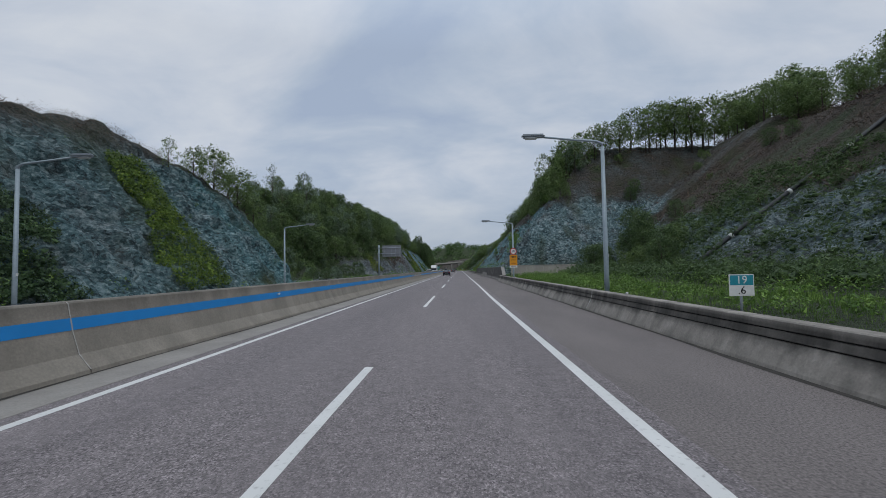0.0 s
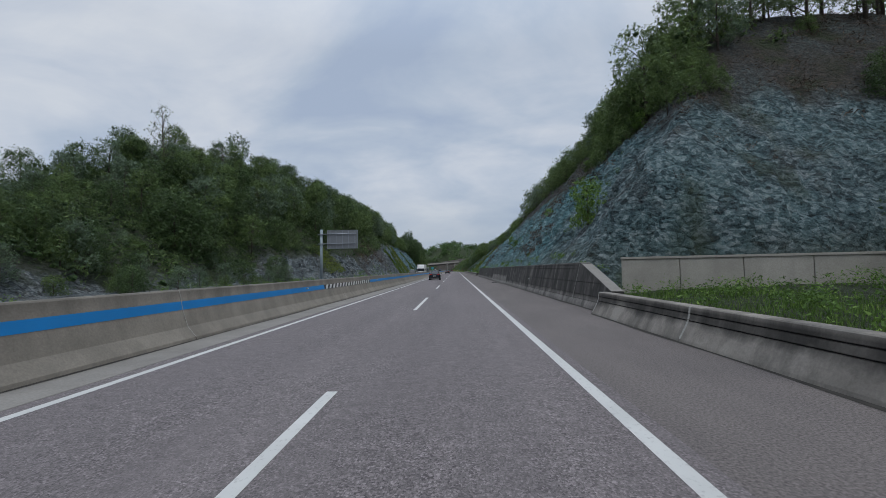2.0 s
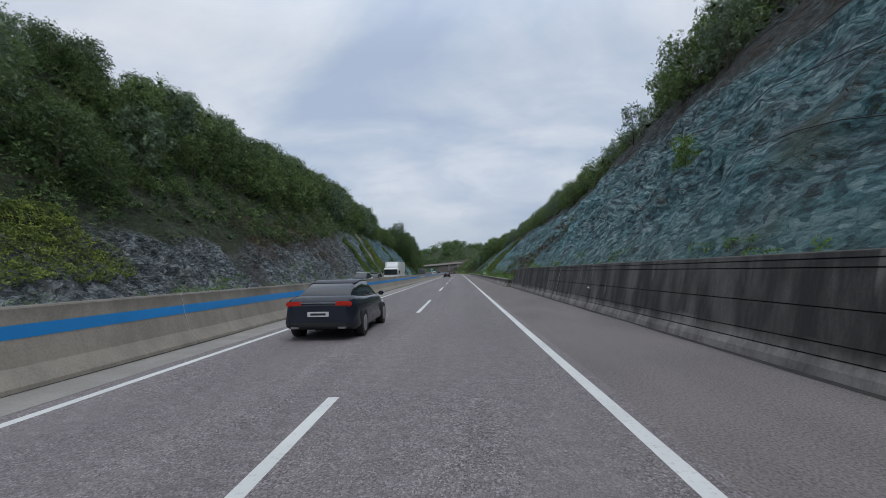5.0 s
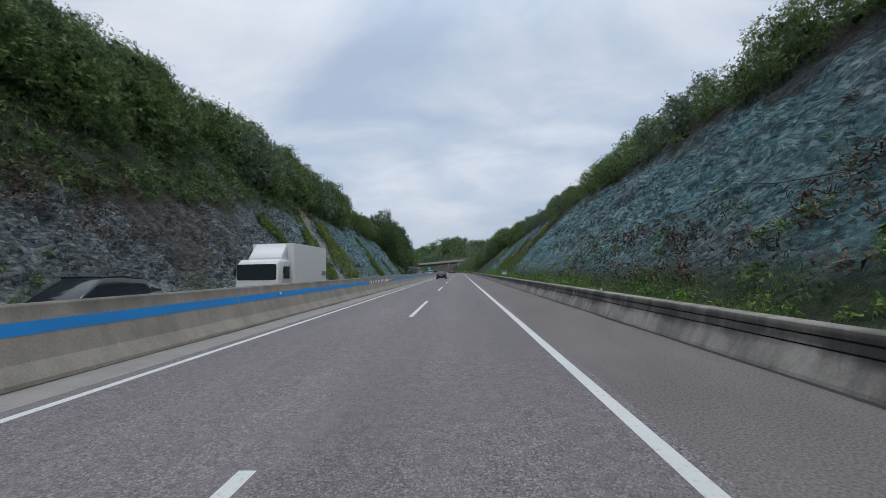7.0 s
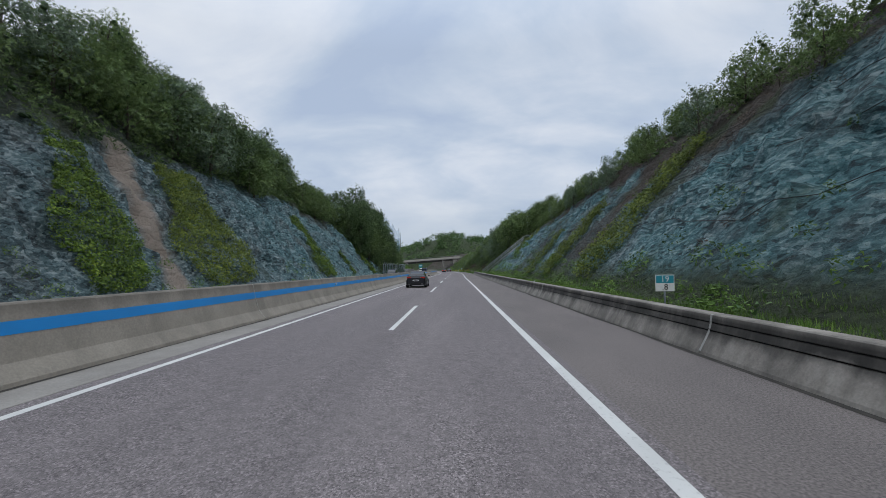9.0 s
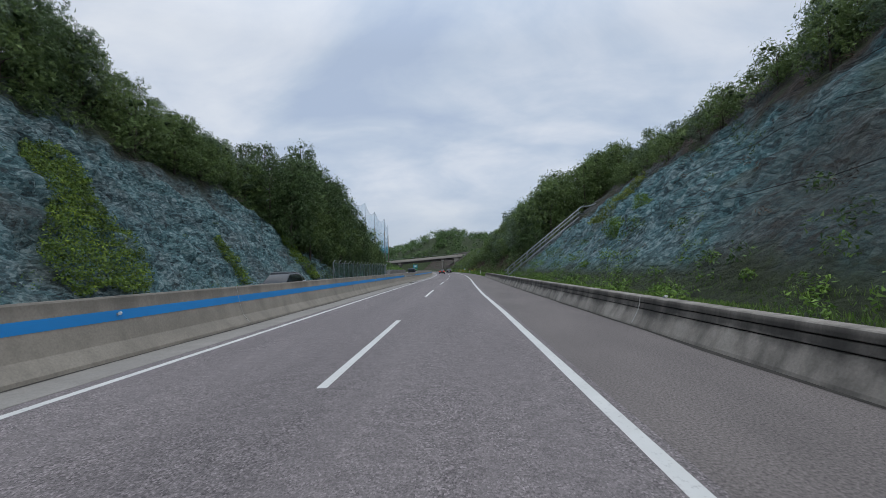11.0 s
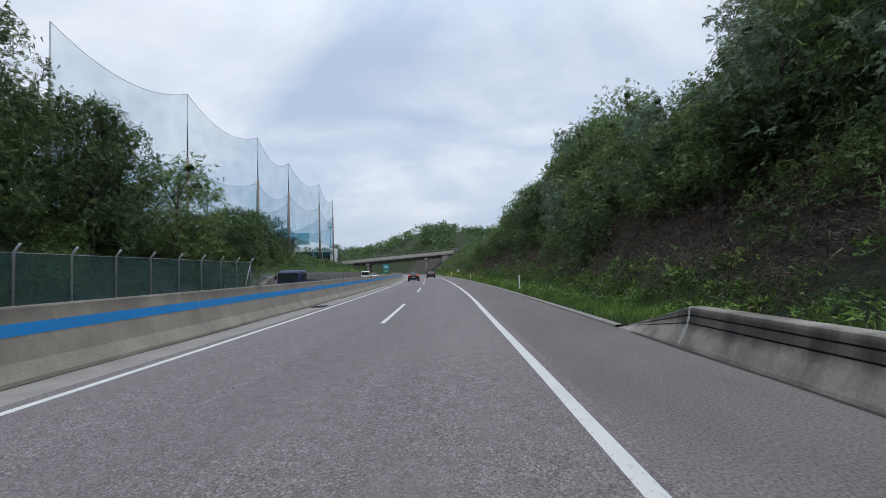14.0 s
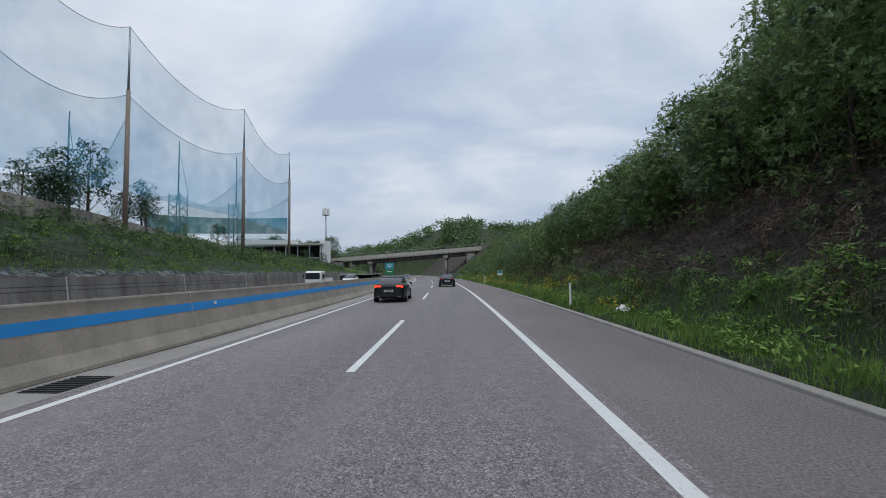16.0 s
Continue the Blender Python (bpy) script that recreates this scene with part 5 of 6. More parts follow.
blades("verge_grass", 60000, 146, 313, 7.1, 9.6, 1, 0.22, GRASS, "long green grass along the barrier", 61)
blades("verge_grass", 30000, 0, 56, 7.1, 12, 1, 0.24, GRASS, "long green grass behind the barrier", 62)
blades("verge_grass", 80000, 313, 430, 6.7, 9.8, 1, 0.30, GRASS, "long green grass beside the kerb", 63)
blades("bank_grass", 24000, 345, 430, 16.9, 24, -1, 0.4, GRASS, "green grass on the bank above the wall", 64)

# ---- distant wooded hills ----
gen = np.random.default_rng(77)


def far_hill(name, cx, cy, rx, ry, h, n, label, seed, size=1.5):
    g = np.random.default_rng(seed)
    u, v = np.meshgrid(np.linspace(-1, 1, 40), np.linspace(-1, 1, 24))
    zz = h * np.clip(1 - (u ** 2 + v ** 2), 0, 1) ** 0.8 * (1 + 0.12 * np.sin(5 * u + seed) + 0.08 * np.sin(11 * u)) - 0.5
    hill = grid_mesh(name, np.stack([cx + rx * u, cy + ry * v, zz], -1), HILL, True)
    ob = tagged(new(name, hill), label, "hill", kind="structure")
    hill.attributes.new("green", "FLOAT", "POINT").data.foreach_set("value", np.ones(u.size, dtype=np.float32))
    cards = []
    for _ in range(n):
        a, r = g.uniform(0, 2 * math.pi), math.sqrt(g.random())
        uu, vv = r * math.cos(a), r * math.sin(a)
        z = h * max(0.0, 1 - (uu ** 2 + vv ** 2)) ** 0.8 * (1 + 0.12 * math.sin(5 * uu + seed) + 0.08 * math.sin(11 * uu)) - 0.5
        rr = g.uniform(3.0, 5.4)
        cards.append(puff((cx + rx * uu, cy + ry * vv, z + rr * 0.7), rr, 60, size, g, 0.9, 0.6, 0.5))
    return ob, np.concatenate(cards)


for nm, args in (("far_hill", (55, 690, 150, 90, 40, 760)), ("far_hill", (-45, 900, 230, 120, 34, 620)), ("far_hill", (85, 560, 70, 90, 30, 420)), ("far_hill", (-120, 620, 60, 70, 14, 160))):
    ob, cards = far_hill(nm, *args, "distant low hill covered in woods", int(args[1]))
    tagged(new("far_woods", tris_mesh("far_woods", cards, LEAF_A if args[1] != 560 else LEAF_B)), "distant green woods on a low hill", "woods", kind="stuff")

# ---- street lamps, signs and posts ----


def street_lamp(x, y, z, towards, label):
    """A steel lamp post whose arm reaches over the road; towards is -1 or 1 along x."""
    lamp = root("street_lamp", pose(x, y, z), label, "lamp", "street lamps")
    part("post", tube([(0, 0, -0.3), (0, 0, 0.9), (0, 0, 6.1)], [0.105, 0.10, 0.075], 12), PALE_STEEL, lamp)
    part("base_flange", tube([(0, 0, -0.05), (0, 0, 0.04)], 0.2, 10), GALV, lamp)
    part("arm", tube([(0, 0, 5.9), (0, 0, 6.22), (towards * 0.25, 0, 6.33), (towards * 1.2, 0, 6.42), (towards * 2.45, 0, 6.56)], [0.07, 0.07, 0.055, 0.045, 0.04], 10), PALE_STEEL, lamp)
    head = part("lamp_head", box(0.95, 0.30, 0.15, (towards * 2.85, 0, 6.62), 0.06, None), GALV, lamp)
    part("lens", box(0.55, 0.22, 0.10, (towards * 2.95, 0, 6.53), 0.045), LENS, head)
    part("number_tag", box(0.012, 0.10, 0.12, (0.10, 0, 1.55)), WHITE, lamp)
    return lamp


street_lamp(7.62, 16.0, 0.55, -1, "grey steel street lamp behind the roadside barrier")
street_lamp(7.34, 44.8, 0.15, -1, "grey steel street lamp carrying speed signs")
street_lamp(-17.4, 15.8, 0.2, 1, "grey steel street lamp at the foot of the rock")
street_lamp(-17.4, 44.8, 0.2, 1, "grey steel street lamp near the wooded hill")

signs = root("speed_camera_sign", pose(7.34, 44.65, -0.06), "round 80 limit above an orange camera warning board", "road sign")
disc = part("limit_disc", tube([(0, 0.0, 3.50), (0, 0.012, 3.50)], 0.36, 32), RED, signs, "red-rimmed speed limit disc")
part("disc_face", tube([(0, -0.004, 3.50), (0, 0.0, 3.50)], 0.275, 32), WHITE, disc)
words("numerals", "80", 0.34, pose(0, -0.006, 3.50, 90, 0, 0), BLACK, disc, 0.002)
board = part("camera_board", box(0.80, 0.02, 1.12, (0.0, -0.01, 2.56), 0.008), YELLOW, signs, "orange camera warning board")
cam_icon = box(0.26, 0.008, 0.15, (-0.06, -0.022, 2.90), 0.02)
box(0.09, 0.008, 0.10, (0.14, -0.022, 2.90), 0.0, None, cam_icon)
box(0.05, 0.008, 0.15, (0.24, -0.022, 2.90), 0.0, None, cam_icon)
box(0.08, 0.008, 0.05, (-0.23, -0.022, 2.93), 0.0, None, cam_icon)
part("camera_symbol", cam_icon, BLACK, board)
words("lettering", "단속중", 0.20, pose(0, -0.022, 2.60, 90, 0, 0), BLACK, board, 0.002)
words("lettering", "Photo", 0.13, pose(0, -0.022, 2.36, 90, 0, 0), DARKRED, board, 0.002)
part("lettering_bar", box(0.58, 0.004, 0.06, (0, -0.022, 2.18)), DARKRED, board)
plate500 = part("distance_plate", box(0.80, 0.02, 0.22, (0.0, -0.01, 1.88), 0.006), WHITE, signs, "white distance plate")
words("lettering", "500m", 0.23, pose(0, -0.022, 1.88, 90, 0, 0), BLACK, plate500, 0.002)
for z in (3.45, 2.9, 2.2):
    part("clamp", box(0.24, 0.14, 0.05, (0, 0.10, z), 0.01), GALV, signs)


def km_marker(x, y, top, big, small):
    mk = root("kilometre_marker", pose(x, y, 0), "small teal and white kilometre marker on a post", "marker", "kilometre markers")
    part("post", tube([(0, 0.03, 0.3), (0, 0.03, top - 0.05)], 0.025, 8), GALV, mk)
    plate = part("plate", box(0.50, 0.012, 0.44, (0, 0, top - 0.22), 0.005), WHITE, mk)
    part("upper_field", box(0.46, 0.006, 0.20, (0, -0.008, top - 0.12), 0.002), TEAL, plate)
    words("numerals", big, 0.23, pose(0, -0.013, top - 0.12, 90, 0, 0), WHITE, plate, 0.002)
    words("numerals", small, 0.23, pose(0, -0.010, top - 0.33, 90, 0, 0), BLACK, plate, 0.002)


km_marker(7.3, 6.86, 1.46, "19", ".6")
km_marker(7.35, 197.0, 1.46, "19", ".8")

gantry = root("direction_sign", pose(-17.5, 101.7, 0.2), "large direction sign seen from behind on a steel pole", "road sign")
part("pole", tube([(0, 0, -0.3), (0, 0, 7.45)], [0.21, 0.19], 14), PALE_STEEL, gantry)
part("base_flange", tube([(0, 0, -0.05), (0, 0, 0.08)], 0.38, 12), GALV, gantry)
for z in (6.75, 5.38):
    part("arm", tube([(-0.45, -0.18, z), (5.0, -0.18, z + 0.06)], 0.075, 10), GALV, gantry)
    part("bracket", box(0.52, 0.5, 0.18, (0.1, -0.08, z), 0.03), GALV, gantry)
panel = part("panel", box(4.3, 0.04, 2.65, (3.05, 0.0, 6.02), 0.01), GREYBOARD, gantry, "grey aluminium sign back")
for k in range(5):
    part("rib", box(0.07, 0.07, 2.6, (1.25 + 0.9 * k, -0.055, 6.02), 0.01), GALV, panel)
for z in (4.72, 7.32):
    part("edge_trim", box(4.34, 0.09, 0.05, (3.05, -0.02, z), 0.01), GALV, panel)
for x in (0.88, 5.22):
    part("edge_trim", box(0.05, 0.09, 2.65, (x, -0.02, 6.02), 0.01), GALV, panel)


def reflector(x, y, z, side):
    r = root("barrier_reflector", pose(x, y, z), "small pale reflector fixed to the barrier", "reflector", "barrier reflectors")
    part("bracket", box(0.06, 0.03, 0.05, (0, 0, 0), 0.008), GALV, r)
    part("lens", tube([(side * 0.05, -0.02, 0.02), (side * 0.05, 0.02, 0.02)], 0.035, 12), WHITE, r)


for y in (13.5, 40, 59, 76.5, 103, 130, 158, 183, 210, 240, 268, 300, 326, 362):
    reflector(float(bend(y)) + face_off(0.85) + 0.02, y, 0.86, 1)
for y in (12, 40, 158, 186, 214, 242, 270, 298):
    reflector(float(bend(y)) + 6.88, y, 0.785, 1)
for y in (72, 95, 118):
    reflector(7.12, y, 0.86, -1)


def marker_post(o, y, h):
    p = root("marker_post", pose(float(bend(y)) + o, y, 0.1), "slim white marker post on the grass verge", "post", "marker posts")
    part("post", box(0.09, 0.06, h, (0, 0, h / 2), 0.02), WHITE, p)
    part("reflector", tube([(0, -0.04, h - 0.02), (0, 0.03, h - 0.02)], 0.055, 12), LENS, p)


for o, y in ((7.12, 333.2), (6.9, 369.5), (6.9, 408.0), (6.9, 450.0)):
    marker_post(o, y, 1.0)

small_sign = root("verge_sign", pose(float(bend(399)) + 7.6, 399.0, 0.1), "small blue and white sign on a thin post", "road sign")
part("post", tube([(0, 0.03, -0.1), (0, 0.03, 1.5)], 0.025, 8), GALV, small_sign)
part("plate", box(0.55, 0.012, 0.50, (0, 0, 1.4), 0.005), WHITE, small_sign)
part("field", box(0.48, 0.006, 0.22, (0, -0.008, 1.51)), TEAL, small_sign)

far_sign = root("far_sign", pose(-21.0, 470, 0.0), "green motorway sign standing on two posts", "road sign")
for x in (-0.8, 0.8):
    part("post", tube([(x, 0.05, -0.2), (x, 0.05, 4.4)], 0.06, 8), GALV, far_sign)
part("panel", box(2.3, 0.05, 1.7, (0, 0, 3.6), 0.01), TEAL, far_sign)
part("panel", box(2.3, 0.05, 1.4, (0, 0, 1.9), 0.01), plain("green_sign_paint", (0.01, 0.16, 0.07), 0.5), far_sign)
for z, w in ((3.85, 1.4), (3.4, 1.0), (2.0, 1.2)):
    part("lettering_bar", box(w, 0.01, 0.2, (0, -0.035, z)), WHITE, far_sign)


def drain_grate(o, y):
    g = root("drain_grate", pose(float(bend(y)) + o, y, 0.0, 0, 0, 0), "dark iron drain grate in the gutter", "drain", "drain grates")
    part("frame", box(0.62, 1.0, 0.03, (0, 0, 0.005), 0.004), GROOVE, g)
    for k in range(9):
        part("slat", box(0.58, 0.035, 0.012, (0, -0.44 + 0.11 * k, 0.028), 0.003), CABLE, g)


for o, y in ((-4.15, 356.4), (-4.15, 325.0), (-4.15, 287.2), (-4.15, 292.8), (-4.15, 306.0), (6.30, 92.3)):
    drain_grate(o, y)

# ---- walls beside the road ----
small_wall = root("low_wall", pose(12.75, 56.6, 0.2, 0, 0, -20.0), "pale beige low retaining wall at the rock's foot", "wall", kind="structure")
for k in range(4):
    part("wall_panel", box(2.15, 0.32, 1.75, (-3.255 + 2.17 * k, 0, 0.85), 0.015), PALEWALL, small_wall)
part("coping", box(8.72, 0.40, 0.10, (0, 0, 1.78), 0.015), PALEWALL, small_wall)

far_wall = root("opposite_wall", Matrix(), "stained grooved concrete wall below the grassy bank", "wall", kind="structure")
cw = [347.4, 351.2, 360, 369, 378, 387, 392, 401, 412, 424]


def far_wall_profile(y):
    """Leaning face with two grooves; the wall rises out of the ground at its near end."""
    top = (1.66 if y < 392 else 1.82) * min(1.0, 0.42 + 0.58 * max(0.0, (y - 347.4) / 3.6))
    pr = [(-15.75, 0.0)]
    for g in (0.46, 1.04, 1.24):
        z = min(g, top - 0.05)
        o = -15.75 - 0.14 * z
        pr += [(o, z - 0.014), (o - 0.03, z - 0.01), (o - 0.03, z + 0.01), (o - 0.003, z + 0.014)]
    return pr + [(-15.75 - 0.14 * top, top), (-16.40, top), (-16.42, 0.0)]


for a, b in zip(cw, cw[1:]):
    part("wall_panel", swept("wall_panel", far_wall_profile, along(a + 0.01, b - 0.01, 1.8), OLDWALL, True, True), None, far_wall)
    top = far_wall_profile(b)[-3][1]
    part("joint", swept("joint", [(-15.76, 0.1), (-15.74 - 0.14 * top, top)], [b - 0.04, b + 0.04], CAULK), None, far_wall)


def ramp_edge(y):
    return float(np.interp(y, [356, 376, 386, 398, 415, 442, 470], [7.1, 6.7, 6.0, 5.3, 4.2, 3.0, 1.4]))


bank_wall = tagged(new("bank_parapet", swept("bank_parapet", lambda y: [(-24.6, ramp_edge(y) - 1.3), (-24.65, ramp_edge(y)), (-24.9, ramp_edge(y)), (-24.95, ramp_edge(y) - 1.3)], along(356, 470, 3), BARRIER, True, True)), "low concrete parapet along the top of the bank", "wall", kind="structure")
left_kerb = tagged(new("kerb_left", swept("kerb_left", [(-16.9, 0.2), (-16.2, 0.2), (-16.15, 0.17), (-16.12, 0.0)], along(-70, 347.4, 5), GUTTER)), "concrete kerb at the rock's foot", "kerb", kind="structure")

# ---- corrugated drain pipe on the open slope ----
pipe = root("drain_pipe", Matrix(), "black corrugated drain pipe laid down the slope", "pipe")
pp = []
for k in range(60):
    f = k / 59.0
    o = 20.5 + 21.0 * f
    y = 34.0 - 3.0 * f
    pp.append((o, y, float(ground_right(o, y)) + 0.28 + 0.05 * math.sin(9 * f)))
part("pipe_run", tube(pp, [0.17 + 0.012 * (k % 2) for k in range(60)], 9), PIPE, pipe)
for k in (8, 20, 32, 44):
    a = Vector(pp[k])
    part("collar", tube([a - Vector((0.10, 0, 0.08)), a + Vector((0.10, 0, 0.08))], 0.215, 9), WHITE, pipe, "white pipe collar")

# ---- netting cables on the right-hand slope ----
for z0, y0, y1 in ((3.2, 62, 292), (6.0, 62, 288), (8.6, 64, 280), (11.5, 66, 128)):
    rope = root("net_cable", Matrix(), "dark steel cable pinned across the slope netting", "cable", "netting cables")
    pts = []
    for y in np.arange(y0, y1, 1.4):
        foot, sl = float(np.interp(y, RY, R_FOOT)), float(np.interp(y, RY, R_SLOPE))
        o = foot + (z0 + 0.35 * math.sin(0.21 * y) - 0.2 * math.cos(0.53 * y)) / sl
        z = float(ground_right(o, y))
        z += 0.9 * float(rocky(np.array(o), np.array(y), np.array(z), 0.75)) * 0.75
        pts.append((o - 0.06, y, z + 0.12))
    part("strand", tube(pts, 0.016, 5), CABLE, rope)

# ---- metal stairs up the slope ----
stairs = root("steel_stairs", pose(-0.8, 287.0, 0.0), "galvanised steel stairs with handrails climbing the slope", "stairs")


def st_z(o):
    return 0.32 + 0.785 * (o - 8.8)


for s in (-0.45, 0.45):
    part("stringer", tube([(9.0, s, st_z(9.0)), (18.2, s, st_z(18.2))], 0.055, 6), GALV, stairs)
    part("handrail", tube([(8.7, s, st_z(8.7) + 0.95), (18.6, s, st_z(18.6) + 1.0)], 0.035, 8), GALV, stairs)
    part("handrail", tube([(8.7, s, st_z(8.7) + 0.55), (18.4, s, st_z(18.4) + 0.55)], 0.025, 8), GALV, stairs)
    for k in range(12):
        o = 9.1 + 0.82 * k
        part("baluster", tube([(o, s, st_z(o) - 0.5), (o, s, st_z(o) + 0.97)], 0.026, 6), GALV, stairs)
for k in range(31):
    o = 9.1 + 0.3 * k
    part("tread", box(0.27, 0.88, 0.035, (o, 0, st_z(o)), 0.004), GALV, stairs)

part("landing", box(1.1, 0.95, 0.05, (18.95, 0, st_z(18.75)), 0.005), GALV, stairs)
part("path_slab", box(3.6, 0.9, 0.10, (21.2, 0, 8.75), 0.02, Matrix.Rotation(radians(-17), 4, "Y")), GUTTER, stairs, "concrete path between the two flights")


def up_z(o):
    return 9.3 + 0.885 * (o - 23.3)


for s in (-0.45, 0.45):
    part("stringer", tube([(23.2, s, up_z(23.2)), (35.6, s, up_z(35.6))], 0.055, 6), GALV, stairs)
    part("handrail", tube([(23.0, s, up_z(23.0) + 0.95), (35.8, s, up_z(35.8) + 0.98)], 0.035, 8), GALV, stairs)
    part("handrail", tube([(23.0, s, up_z(23.0) + 0.55), (35.6, s, up_z(35.6) + 0.55)], 0.025, 8), GALV, stairs)
    part("handrail", tube([(18.6, s, st_z(18.6) + 1.0), (19.5, s, st_z(18.75) + 0.95), (23.0, s, up_z(23.0) + 0.95)], 0.03, 8), GALV, stairs)
    for k in range(14):
        o = 23.3 + 0.92 * k
        part("baluster", tube([(o, s, up_z(o) - 0.6), (o, s, up_z(o) + 0.97)], 0.026, 6), GALV, stairs)
    for k in range(7):
        o = 24.0 + 1.8 * k
        part("brace", tube([(o, s, up_z(o) - 0.6), (o + 0.9, s, up_z(o + 0.9))], 0.022, 5), GALV, stairs)
        if k < 5:
            part("brace", tube([(o - 14.4, s, st_z(o - 14.4) - 0.5), (o - 13.5, s, st_z(o - 13.5))], 0.022, 5), GALV, stairs)
for k in range(41):
    o = 23.4 + 0.3 * k
    part("tread", box(0.27, 0.88, 0.035, (o, 0, up_z(o)), 0.004), GALV, stairs)

# ---- green mesh fence on the far side ----
fence = root("mesh_fence", Matrix(), "green mesh fence on galvanised posts with angled tops", "fence")
fy = [295.3 + 2.99 * k for k in range(18)]
for k, y in enumerate(fy):
    x = float(bend(y)) - 16.6
    part("post", tube([(x, y, -0.1), (x, y, 2.98), (x + 0.30, y, 3.34)], 0.06, 8), GALV, fence)
for y, d in ((fy[0], 1.5), (fy[-1], -1.5)):
    x = float(bend(y)) - 16.6
    part("brace", tube([(x, y, 2.8), (float(bend(y + d)) - 16.6, y + d, 0.2)], 0.055, 8), GALV, fence)
for a, b in zip(fy, fy[1:]):
    xa, xb = float(bend(a)) - 16.64, float(bend(b)) - 16.64
    part("mesh_panel", mesh("mesh_panel", [(xa, a + 0.05, 0.1), (xb, b - 0.05, 0.1), (xb, b - 0.05, 2.95), (xa, a + 0.05, 2.95)], [(0, 1, 2, 3)], FENCE_NET), None, fence)
    part("rail", tube([(xa, a, 2.95), (xb, b, 2.95)], 0.018, 5), GALV, fence)

# ---- driving range: poles, nets, towers, building ----
POLES = [(-34.0, 343.0, 26.0), (-30.4, 358.6, 25.3), (-27.7, 373.2, 24.0), (-26.6, 383.8, 22.4), (-26.1, 401.4, 22.0), (-27.4, 418.0, 21.2)]
for x, y, top in POLES:
    p = root("net_pole", pose(x, y, 0), "tall steel pole holding the driving range netting", "pole", "driving range poles")
    part("lower_shaft", tube([(0, 0, 3.5), (0, 0, 17.0)], [0.22, 0.16], 10), RUST, p, "weathered brown lower shaft")
    part("upper_shaft", tube([(0, 0, 16.9), (0, 0, top)], [0.10, 0.06], 8), GALV, p)


def net_sheet(name, a, b, za, zb, low, sag, material, label, bow=0.0, n=16, rope=True):
    """A net hung between two poles: its upper edge sags on a rope."""
    top, rows = [], []
    for k in range(n + 1):
        f = k / n
        x, y = a[0] + (b[0] - a[0]) * f, a[1] + (b[1] - a[1]) * f
        s = 4 * f * (1 - f)
        zt = za + (zb - za) * f - sag * s
        zl = low if not callable(low) else low(f)
        top.append((x, y, zt))
        rows.append([(x + bow * s * math.sin(math.pi * g), y, zl + (zt - zl) * g) for g in np.linspace(0, 1, 9)])
    net = root(name, Matrix(), label, "net", "driving range nets")
    part("mesh_sheet", grid_mesh("mesh_sheet", np.array(rows), material), None, net)
    if rope:
        part("top_rope", tube(top, 0.024, 5), GREYBOARD, net)
    return net


for a, b in zip(POLES, POLES[1:]):
    net_sheet("range_net", a, b, a[2], b[2], 8.5, 2.2, NET_PALE, "pale translucent netting sagging between tall poles", -0.8)
    net_sheet("range_net", (a[0] - 0.2, a[1]), (b[0] - 0.2, b[1]), 16.8, 16.6, 8.5, 1.8, NET_PALE, "second layer of pale netting below a sagging rope", -0.5)
TOWERS = [(-54.7, 407.3, 25.0), (-50.1, 424.0, 25.5), (-45.6, 435.0, 25.4), (-60.0, 388.0, 25.0)]
for x, y, top in TOWERS:
    t = root("lattice_tower", pose(x, y, 0), "teal steel lattice tower with a mast", "tower", "lattice towers")
    for sx in (-1, 1):
        for sy in (-1, 1):
            part("leg", tube([(sx, sy, 4.0), (sx, sy, 16.0)], 0.09, 6), TEAL_STEEL, t)
    for k in range(8):
        z = 4.2 + 1.45 * k
        for u, v in (((-1, -1), (1, -1)), ((1, -1), (1, 1)), ((1, 1), (-1, 1)), ((-1, 1), (-1, -1))):
            part("strut", tube([(*u, z), (*v, z + 1.45)], 0.05, 4), TEAL_STEEL, t)
            part("strut", tube([(*v, z), (*u, z + 1.45)], 0.05, 4), TEAL_STEEL, t)
    part("mast", tube([(0, 0, 15.0), (0, 0, top)], [0.14, 0.08], 8), TEAL_STEEL, t)
    part("stay", tube([(0, 0, top - 1.5), (3.2, -2.0, 15.5)], 0.04, 4), TEAL_STEEL, t)
for i, (a, b) in enumerate(zip(TOWERS, TOWERS[1:3])):
    net_sheet("range_net", a, b, 16.2, 16.0, 9.0, 1.5, NET_TEAL, "teal netting hung between the lattice towers", -1.0)
net_sheet("range_net", TOWERS[3], TOWERS[0], 17.0, 16.2, 8.0, 2.0, NET_TEAL, "teal netting hung between the lattice towers", -1.0)
net_sheet("range_net", POLES[1], TOWERS[3], 16.0, 15.5, 12.0, 2.5, NET_TEAL, "teal netting strung across the range", 0.0)
net_sheet("range_net", POLES[3], TOWERS[0], 15.0, 15.5, 11.0, 2.5, NET_TEAL, "teal netting strung across the range", 0.0)
net_sheet("range_net", POLES[4], TOWERS[1], 14.0, 15.5, 9.0, 2.5, NET_TEAL, "teal netting strung across the range", 0.0)
net_sheet("range_net", POLES[5], TOWERS[2], 14.0, 15.0, 6.5, 1.5, NET_TEAL, "teal netting strung across the range", 0.0)
net_sheet("range_net", (-50, 470), (-86, 462), 17.5, 18.4, 13.0, 0.6, NET_DARK, "dark green netting in front of the range building", 0.0)

